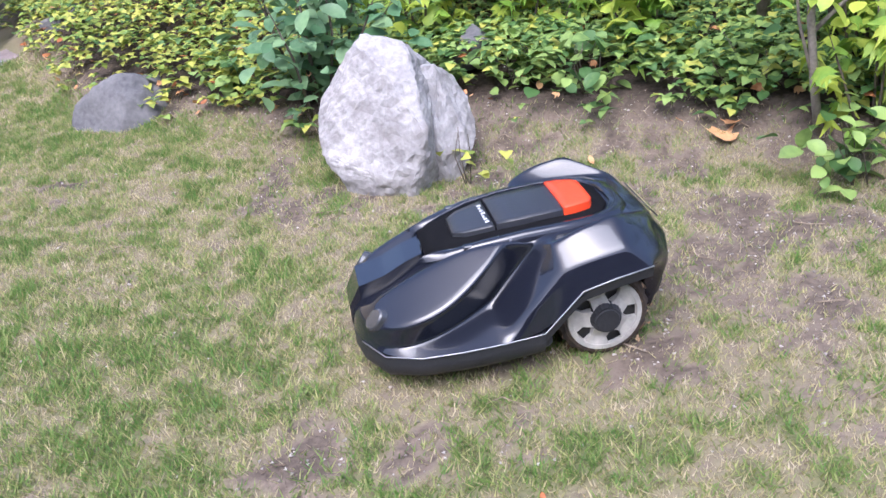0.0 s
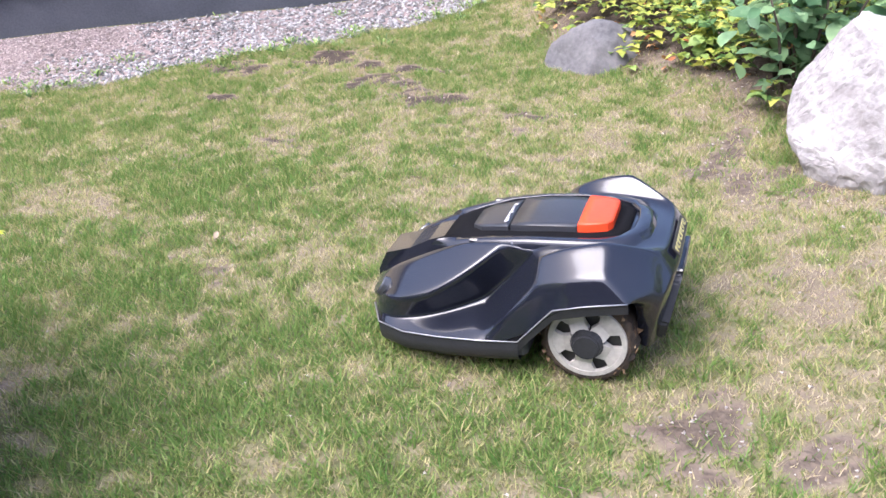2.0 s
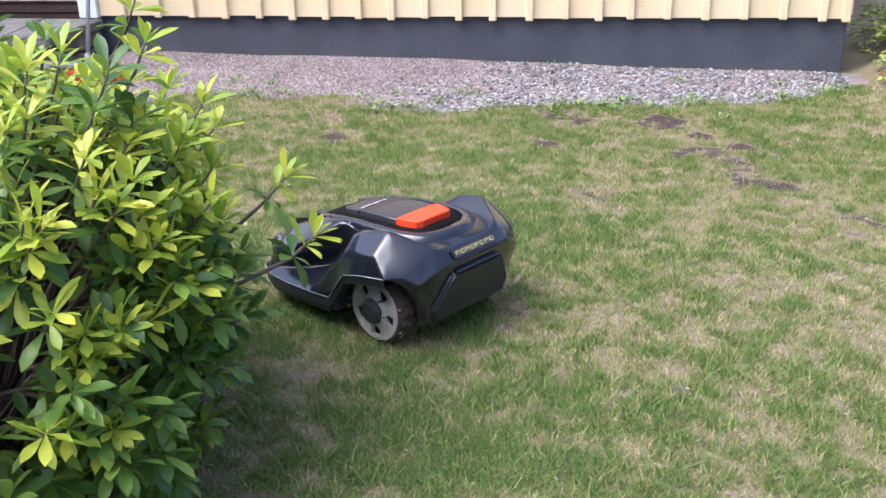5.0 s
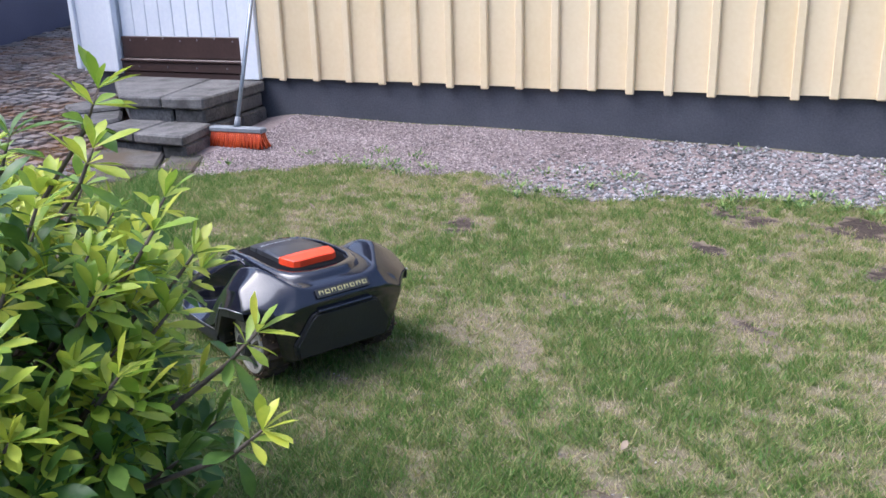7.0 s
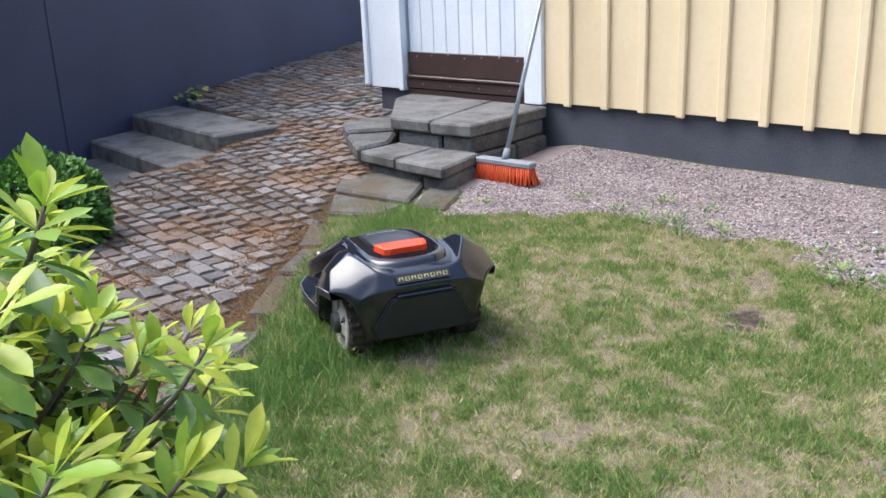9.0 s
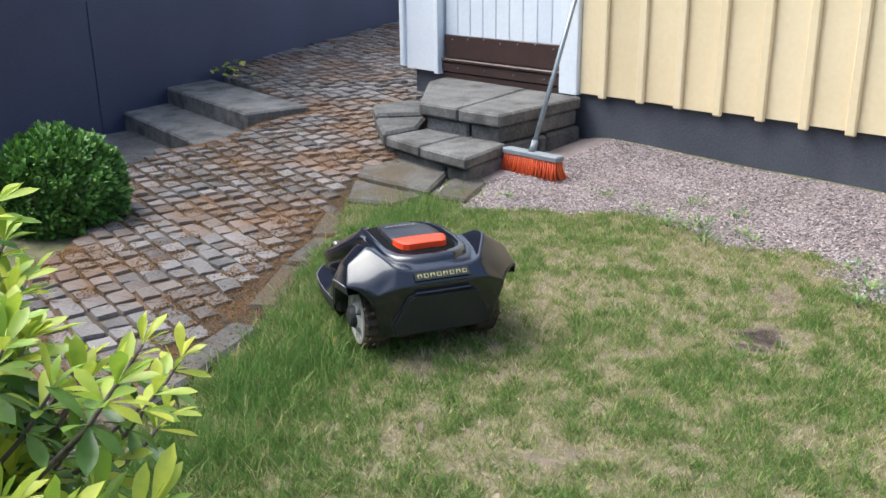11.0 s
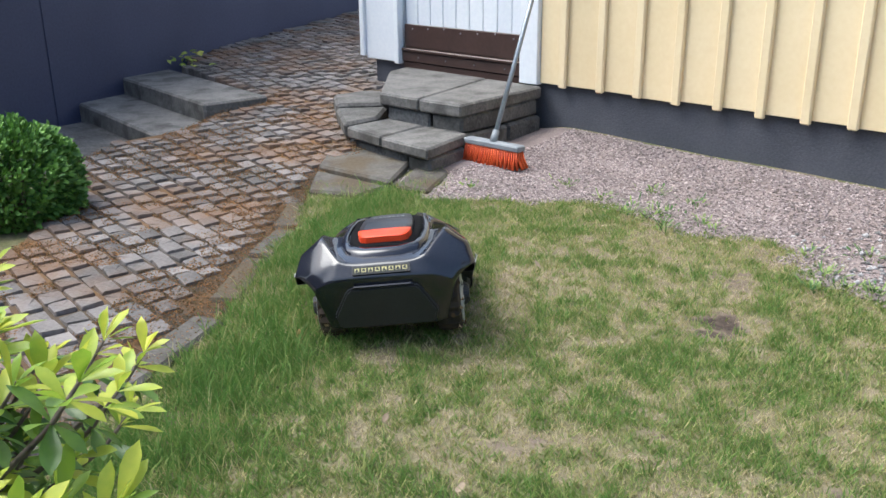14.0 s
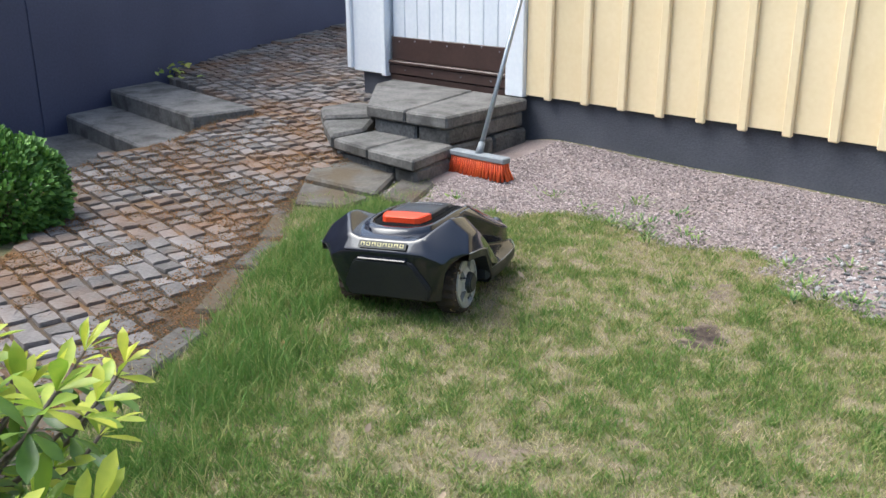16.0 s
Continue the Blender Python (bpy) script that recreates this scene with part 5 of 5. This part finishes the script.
def leafy(name, label, category, centre, size, count, kinds, stems, seed, droop=0.0):
    """A bush: stems from its foot and many leaves in an uneven cloud."""
    rnd = random.Random(seed)
    x, y = centre
    z = float(ground_z(x, y))
    b = tagged(new(name), label, category)
    runs, items = [], []
    heads = []
    for _ in range(stems):
        d = Vector((rnd.gauss(0, 0.55) * size[0], rnd.gauss(0, 0.55) * size[1], size[2] * rnd.uniform(0.55, 1.0)))
        foot = Vector((x + d.x * 0.35, y + d.y * 0.35, z - 0.02))
        tip = Vector((x, y, z)) + d
        mid = foot.lerp(tip, 0.5) + Vector((rnd.gauss(0, 0.03), rnd.gauss(0, 0.03), 0.03))
        runs.append(((foot, mid, tip), (min(0.007, 0.012 * size[2]), min(0.005, 0.008 * size[2]), 0.0012)))
        heads.append((foot, mid, tip))
    for _ in range(count):
        foot, mid, tip = heads[rnd.randrange(len(heads))]
        t = rnd.uniform(0.15, 1.0)
        p = (foot.lerp(mid, t * 2) if t < 0.5 else mid.lerp(tip, t * 2 - 1)) + Vector((rnd.gauss(0, 0.07), rnd.gauss(0, 0.07), rnd.gauss(0, 0.05)))
        p.z = max(p.z, z + 0.03)
        d = Vector((rnd.gauss(0, 1), rnd.gauss(0, 1) - 0.5, rnd.gauss(0.1 - droop, 0.4))).normalized()
        items.append((rnd.randrange(len(kinds)), aim(p, d, rnd.uniform(-20, 20), rnd.uniform(-35, 35)) @ Matrix.Scale(rnd.uniform(0.6, 1.2), 4)))
    part_of("branch_frame", joined_tubes("branch_frame", runs, M_BARK, 5), b, "thin brown stems")
    scatter("foliage", items, kinds, "", b)
    return b


def thicket():
    deep = [leaf_mesh("deep_leaf", 0.085, 0.055, M_DEEP, "oval", 0.2, i) for i in range(2)]
    maple = [leaf_mesh("maple_leaf", 0.085, 0.075, M_MAPLE, "lobed", 1.2, i) for i in range(2)]
    blue = [leaf_mesh("blue_leaf", 0.095, 0.055, M_BLUE, "oval", 0.25, i) for i in range(2)]
    mid = [leaf_mesh("mid_leaf", 0.07, 0.05, M_COVER, "oval", 0.25, i) for i in range(2)]
    leafy("shrub", "shrub with large bluish-green leaves behind the boulder", "shrub", (-0.22, 3.62), (0.30, 0.22, 0.62), 330, blue, 14, 1)
    for i, (x, y, s, h, n) in enumerate(((0.45, 4.75, 0.6, 1.3, 900), (1.3, 4.5, 0.6, 1.4, 900), (2.1, 4.0, 0.6, 1.4, 800), (-0.4, 5.2, 0.6, 1.2, 800), (2.6, 3.2, 0.5, 1.2, 600), (-1.3, 6.1, 0.7, 1.1, 700), (0.9, 5.6, 0.9, 1.6, 900), (2.2, 5.4, 0.9, 1.6, 800))):
        leafy("shrub", "dense dark green shrub at the back of the bank", "shrub", (x, y), (s, s * 0.8, h), n, deep if i % 2 == 0 else mid, 26, 50 + i)
    for i, (x, y, s, h, n) in enumerate(((0.62, 4.1, 0.28, 0.75, 190), (1.08, 3.75, 0.22, 0.6, 130), (0.15, 4.15, 0.26, 0.7, 150), (1.62, 2.85, 0.16, 0.5, 70), (1.75, 3.3, 0.3, 0.7, 150), (1.2, 4.2, 0.3, 0.8, 150))):
        leafy("maple_sapling", "young maple sapling with yellow-green lobed leaves", "sapling", (x, y), (s, s, h), n, maple, 7, 80 + i, 0.15)
    for i, (x, y) in enumerate(((0.80, 3.42), (1.35, 3.2), (0.55, 3.6), (-0.6, 3.95), (1.5, 2.65))):
        leafy("weed", "low broad-leaved weed at the bank's edge", "weed", (x, y), (0.13, 0.11, 0.22), 60, mid, 6, 95 + i)
    leafy("weed", "small green weed growing on the stone stairs", "weed", (-7.95, 0.06), (0.10, 0.07, 0.07), 26, [leaf_mesh("mid_leaf", 0.055, 0.04, M_COVER_PALE, "oval", 0.25)], 6, 101)
    leafy("weed", "small yellow-green weed growing beside the boulder", "weed", (0.33, 2.96), (0.05, 0.04, 0.2), 9, [leaf_mesh("pale_leaf", 0.055, 0.05, M_COVER_PALE, "heart", 0.2)], 4, 120)
    tree = tagged(new("young_tree"), "slender grey-barked young tree with a few low branches", "tree")
    runs = [(((1.47, 2.92, 0.03), (1.43, 2.9, 0.24), (1.405, 2.9, 0.45), (1.42, 2.95, 0.9), (1.38, 3.0, 1.5)), (0.017, 0.014, 0.013, 0.011, 0.006)),
            (((1.44, 2.9, 0.2), (1.37, 2.9, 0.44), (1.33, 2.92, 0.8)), (0.006, 0.005, 0.003)), (((1.41, 2.9, 0.40), (1.55, 2.95, 0.50), (1.75, 3.0, 0.72)), (0.008, 0.006, 0.003))]
    part_of("trunk", joined_tubes("trunk", runs, M_TRUNK, 8), tree, "grey bark trunk and branches")
    rnd = random.Random(77)
    items = []
    for _ in range(240):
        base = rnd.choice(((1.40, 2.98, 1.2), (1.33, 2.92, 0.8), (1.75, 3.0, 0.72), (1.38, 2.88, 0.50)))
        p = Vector(base) + Vector((rnd.gauss(0, 0.14), rnd.gauss(0, 0.14), abs(rnd.gauss(0, 0.14))))
        items.append((rnd.randrange(2), aim(p, (rnd.gauss(0, 1), rnd.gauss(0, 1) - 0.4, rnd.gauss(0, 0.4)), 0, rnd.uniform(-30, 30))))
    scatter("crown", items, [leaf_mesh("tree_leaf", 0.075, 0.04, M_MAPLE, "oval", 0.2), leaf_mesh("tree_leaf", 0.09, 0.045, M_MAPLE, "oval", 0.1)], "light green leaves", tree)
    old = tagged(new("tree"), "dark reddish tree trunk among the shrubs", "tree")
    part_of("trunk", joined_tubes("trunk", [(((1.22, 4.1, 0.05), (1.2, 4.12, 0.6), (1.25, 4.15, 2.2)), (0.06, 0.052, 0.04)), (((1.55, 3.75, 0.05), (1.5, 3.8, 1.6)), (0.028, 0.02)), (((1.72, 3.5, 0.05), (1.7, 3.5, 1.6)), (0.024, 0.016))], M_BARK, 9), old)
    items = [(0, aim((1.25 + rnd.gauss(0, 0.5), 4.3 + rnd.gauss(0, 0.4), 2.1 + rnd.gauss(0, 0.35)), (rnd.gauss(0, 1), rnd.gauss(0, 1), rnd.gauss(0, 0.6)))) for _ in range(700)]
    scatter("crown", items, [deep[0]], "dark green crown", old)


M_TRUNK = shade("grey_bark", (0.13, 0.11, 0.09), (0.33, 0.29, 0.25), 14, 0.9, 0.5, 90)
thicket()


# ---- small things on the ground ----
def fallen_leaf(x, y, size, turn, material, label):
    me = leaf_mesh("fallen_leaf", size, size * 0.7, material, "lobed" if size > 0.05 else "oval", -0.6)
    ob = new("fallen_leaf", me)
    ob.matrix_basis = pose(x, y, float(ground_z(x, y)) + 0.012 + size * 0.08, 8, 6, turn)
    return tagged(ob, label, "leaf", "fallen leaves")


for x, y, s, t in ((1.2, 2.98, 0.11, 20), (1.24, 3.06, 0.07, 140), (-3.43, 1.10, 0.022, 50), (-3.5, 4.52, 0.07, 10), (-3.42, 4.58, 0.06, 80), (0.42, 1.42, 0.016, 10), (0.75, 3.0, 0.03, 20)):
    fallen_leaf(x, y, s, t, M_DEAD, "curled orange-brown fallen leaf")
for x, y, s, t in ((-1.62, 1.92, 0.025, 20), (-3.9, 1.95, 0.03, 130), (-2.6, 1.5, 0.03, 10), (-2.9, 1.35, 0.025, 60)):
    fallen_leaf(x, y, s, t, M_TWIG, "dry pale straw-coloured fallen leaf")


def gutter():
    g = tagged(new("gutter_stones"), "row of flat grey stones along the dark wall", "paving", kind="structure")
    rnd = random.Random(6)
    x = -8.2
    while x > -12.3:
        l = rnd.uniform(0.35, 0.6)
        y0, y1 = 3.43 - 0.65 * (x + 13.5), 3.43 - 0.65 * (x - l + 13.5)
        z = float(path_z(x, y0)) + rnd.uniform(0.0, 0.012)
        part("gutter_stone", prism(((x - 0.01, y0 + 0.01), (x + 0.05, y0 + 0.17), (x - l + 0.07, y1 + 0.18), (x - l + 0.01, y1 + 0.01)), z - 0.1, z, 0.008), M_SLAB, g)
        x -= l


gutter()


def fallen():
    rnd = random.Random(19)
    me = [leaf_mesh("dead_leaf", 0.045, 0.034, M_DEAD, "lobed", 1.0), leaf_mesh("dead_leaf", 0.04, 0.026, M_DEAD, "oval", -0.4)]
    items = []
    while len(items) < 330:
        x, y = rnd.uniform(-2.4, 2.0), rnd.uniform(2.6, 5.2)
        k = float(bank(x, y))
        if k < 0.25 or rnd.random() > 0.25 + 0.75 * float(step(0.6, -0.8, x)):
            continue
        z = float(ground_z(x, y)) + rnd.uniform(0.01, 0.12) * k + 0.01
        items.append((rnd.randrange(2), aim((x, y, z), (rnd.gauss(0, 1), rnd.gauss(0, 1), rnd.gauss(0, 0.4)), 0, rnd.uniform(-40, 40)) @ Matrix.Scale(rnd.uniform(0.5, 1.1), 4)))
    scatter("leaf_litter", items, me, "orange and brown dead leaves among the ground cover", None, "leaf litter")


fallen()


def litter():
    n = 11000
    x, y = RNG.uniform(-2.4, 2.2, n), RNG.uniform(1.0, 4.2, n)
    s = soil_at(x, y)
    keep = ((s > 0.35) & (RNG.random(n) > 0.75 * dark_at(x, y))) | ((bank(x, y) > 0.05) & (bank(x, y) < 0.9)) | (RNG.random(n) < 0.05)
    x, y = x[keep], y[keep]
    crumbs(None, "pebbles", x, y, ground_z(x, y) + 0.001, 0.002, 0.007, M_PEBBLE, "small pale pebbles scattered on bare soil")
    rnd = random.Random(13)
    runs = []
    for _ in range(420):
        x, y = rnd.uniform(-1.6, 2.0), rnd.uniform(1.2, 4.0)
        if rnd.random() > float(soil_at(x, y)) + 0.4 * float(bank(x, y)):
            continue
        z, t, l = float(ground_z(x, y)) + 0.006, rnd.uniform(0, 6.283), rnd.uniform(0.03, 0.12)
        runs.append((((x, y, z), (x + l * 0.5 * math.cos(t), y + l * 0.5 * math.sin(t), z + rnd.uniform(0, 0.012)), (x + l * math.cos(t + 0.3), y + l * math.sin(t + 0.3), z)), (0.0018, 0.0016, 0.001)))
    tagged(new("twigs", joined_tubes("twigs", runs, M_TWIG, 4)), "thin dry twigs lying on the soil", "twigs", kind="stuff")


litter()


def weeds():
    rnd = random.Random(41)
    blade = [leaf_mesh("weed_leaf", 0.075, 0.009, M_COVER, "oval", 0.3), leaf_mesh("weed_leaf", 0.045, 0.018, M_COVER, "oval", 0.3)]
    spots = [(-4.78, 2.62), (-4.57, 2.78), (-4.87, 2.26), (-3.93, 3.22), (-3.8, 3.3), (-3.6, 3.45), (-3.55, 3.2), (-3.2, 3.45), (-3.05, 3.62), (-2.85, 3.75), (-4.55, 2.55), (-4.3, 2.68), (-3.9, 3.0), (-2.7, 4.0), (-2.5, 4.3), (-2.35, 4.1), (-2.2, 4.6), (-5.0, 1.85), (-3.0, 4.6), (-3.6, 4.3), (-2.5, 4.9), (-4.72, 2.35), (-3.35, 3.3), (-2.95, 3.55)]
    for _ in range(34):
        x = rnd.uniform(-4.6, -1.95)
        spots.append((x, float(lawn_y(x)) + rnd.gauss(0.0, 0.13)))
    items = []
    for x, y in spots:
        x, y = x + rnd.uniform(-0.06, 0.06), y + rnd.uniform(-0.06, 0.06)
        z = float(ground_z(x, y))
        reach = rnd.uniform(0.025, 0.07)
        for _ in range(rnd.randint(14, 46)):
            a, d = rnd.uniform(0, 6.283), abs(rnd.gauss(0, reach))
            items.append((rnd.randrange(2), aim((x + d * math.cos(a), y + d * math.sin(a), z + rnd.uniform(0, 0.02)), (math.cos(a), math.sin(a), rnd.uniform(0.5, 2.6)), 0, rnd.uniform(-30, 30)) @ Matrix.Scale(rnd.uniform(0.3, 0.65), 4)))
    scatter("edge_weeds", items, blade, "scattered green weed tufts in the gravel edge", None, "weeds")



weeds()


# ---- grass ----
def grass(name, n, x0, x1, y0, y1, lo, hi, width, label, lush=False):
    x, y = RNG.uniform(x0, x1, n), RNG.uniform(y0, y1, n)
    green, soil = green_at(x, y), soil_at(x, y)
    keep = RNG.random(n) > soil * (0.86 + 0.13 * dark_at(x, y))
    keep &= RNG.random(n) > 0.55 * bank(x, y) + 0.45 * (bank(x, y) > 0.5)
    keep &= (edge_y(x) - 0.01 + 0.10 * (rough(x, y, 0.12) - 0.5) < y) | (x > -2.3)
    g = y - lawn_y(x) + 0.42 * (rough(x, y, 0.2) - 0.5)
    keep &= (RNG.random(n) > step(-0.06, 0.12, g)) | (x > -1.75)
    keep &= ~((x < -5.05) & (y < 1.62))
    rim = np.minimum(np.minimum(x - x0, x1 - x), np.minimum(y - y0, y1 - y))
    keep &= RNG.random(n) < rim / (0.15 + 0.7 * rough(x, y, 0.3))
    edge = np.exp(-((y - edge_y(x) - 0.22) / 0.22) ** 2) * (x < -2.3) * step(-5.2, -4.4, x)
    if lush:
        keep &= RNG.random(n) < edge * 0.9 + 0.08 * (green > 0.8)
    else:
        keep &= RNG.random(n) < 0.55 + 0.45 * green
    x, y, green, edge = x[keep], y[keep], green[keep], edge[keep]
    n = len(x)
    z = ground_z(x, y) - 0.002
    h = RNG.uniform(lo, hi, n) * (0.62 + 0.75 * green) * (1 + 0.6 * edge)
    a, lean = RNG.uniform(0, 6.283, n), RNG.uniform(0.25, 1.25, n) * h
    a2 = RNG.uniform(0, 6.283, n)
    w = width * RNG.uniform(0.7, 1.3, n)
    ca, sa, cx, cy = np.cos(a), np.sin(a), np.cos(a2), np.sin(a2)
    b0 = np.stack((x - w * cx, y - w * cy, z), 1)
    b1 = np.stack((x + w * cx, y + w * cy, z), 1)
    tip = np.stack((x + lean * ca, y + lean * sa, z + h), 1)
    if lush:
        m = np.stack((x + lean * 0.35 * ca, y + lean * 0.35 * sa, z + h * 0.62), 1)
        off = np.stack((w * 0.7 * cx, w * 0.7 * cy, 0 * w), 1)
        verts, k, fan = np.stack((b0, b1, m - off, m + off, tip), 1), 5, ((0, 1, 3), (0, 3, 2), (2, 3, 4))
    else:
        verts, k, fan = np.stack((b0, b1, tip), 1), 3, ((0, 1, 2),)
    verts = verts.reshape(-1, 3)
    base = k * np.arange(n)[:, None]
    tris = np.concatenate([base + np.array(q)[None] for q in fan])
    tint = np.repeat(np.clip(0.10 + 0.66 * green + 0.2 * edge + RNG.normal(0, 0.09, n), 0, 1), k)
    me = tri_mesh(name, verts, tris, M_BLADE, tint)
    return tagged(new(name, me), label, "grass", kind="stuff")


grass("grass", 1450000, -5.6, 2.7, -0.1, 5.4, 0.009, 0.025, 0.0021, "short patchy lawn grass, partly dried to straw")
grass("tall_grass", 150000, -5.2, 1.2, 0.5, 3.0, 0.024, 0.052, 0.0018, "longer fresh green grass along the path edging", True)

cobbles()

# ---- what moves ----
MOWER_ROWS = (
    (0.0, 0.424, 2.073, 190.3), (0.5, 0.214, 2.029, 190.4), (1.0, -0.029, 1.973, 190.2), (1.5, -0.272, 1.917, 190.2), (2.0, -0.506, 1.86, 189.9), (2.5, -0.716, 1.802, 188.8),
    (3.0, -0.923, 1.745, 188.1), (3.5, -1.126, 1.686, 187.4), (4.0, -1.341, 1.63, 187.0), (4.75, -1.664, 1.581, 187.2), (5.6, -2.03, 1.528, 187.9), (6.5, -2.424, 1.472, 189.2),
    (7.0, -2.629, 1.435, 190.4), (7.5, -2.841, 1.403, 191.8), (8.0, -3.097, 1.368, 193.4), (8.5, -3.354, 1.326, 194.6), (9.0, -3.59, 1.288, 195.3), (9.3, -3.695, 1.266, 195.6),
    (9.8, -3.755, 1.252, 196.0), (10.5, -3.715, 1.285, 197.0), (11.1, -3.615, 1.346, 198.0), (11.5, -3.594, 1.354, 199.5), (12.0, -3.598, 1.33, 210.0), (12.5, -3.564, 1.284, 233.5),
    (13.0, -3.574, 1.3, 228.8), (13.5, -3.615, 1.354, 205.0), (14.0, -3.615, 1.423, 173.6), (14.5, -3.589, 1.468, 152.0), (15.0, -3.609, 1.473, 152.0), (15.5, -3.697, 1.512, 151.8),
    (16.0, -3.867, 1.591, 151.4))


def mower_pose(t, x, y, turn):
    lean = float(np.interp(t, (13.0, 14.0, 15.0, 16.0), (0.0, -5.0, -4.0, -2.5)))
    return pose(x, y, 0.022 * max(0.0, -x), 0, lean, turn - 90)


def motions():
    walk(MOWER, [(t, mower_pose(t, x, y, a)) for t, x, y, a in MOWER_ROWS])
    ts = [r[0] for r in MOWER_ROWS]
    angle, last, rows = [0.0, 0.0], None, [[], []]
    for k in range(81):
        t = k * 0.2
        x, y, a = (float(np.interp(t, ts, [r[i] for r in MOWER_ROWS])) for i in (1, 2, 3))
        if last:
            dx, dy, da = x - last[0], y - last[1], radians(a - last[2])
            mid = radians((a + last[2]) / 2)
            ahead = dx * math.cos(mid) + dy * math.sin(mid)
            for i, s in enumerate((-1, 1)):
                angle[i] += math.degrees((ahead + s * 0.18 * da) / WHEEL_R)
        last = (x, y, a)
        for i, s in enumerate((-1, 1)):
            rows[i].append((t, pose(s * 0.176, -0.150, WHEEL_R - 0.004, -angle[i])))
    walk(WHEEL_L, rows[0])
    walk(WHEEL_R_OB, rows[1])


motions()
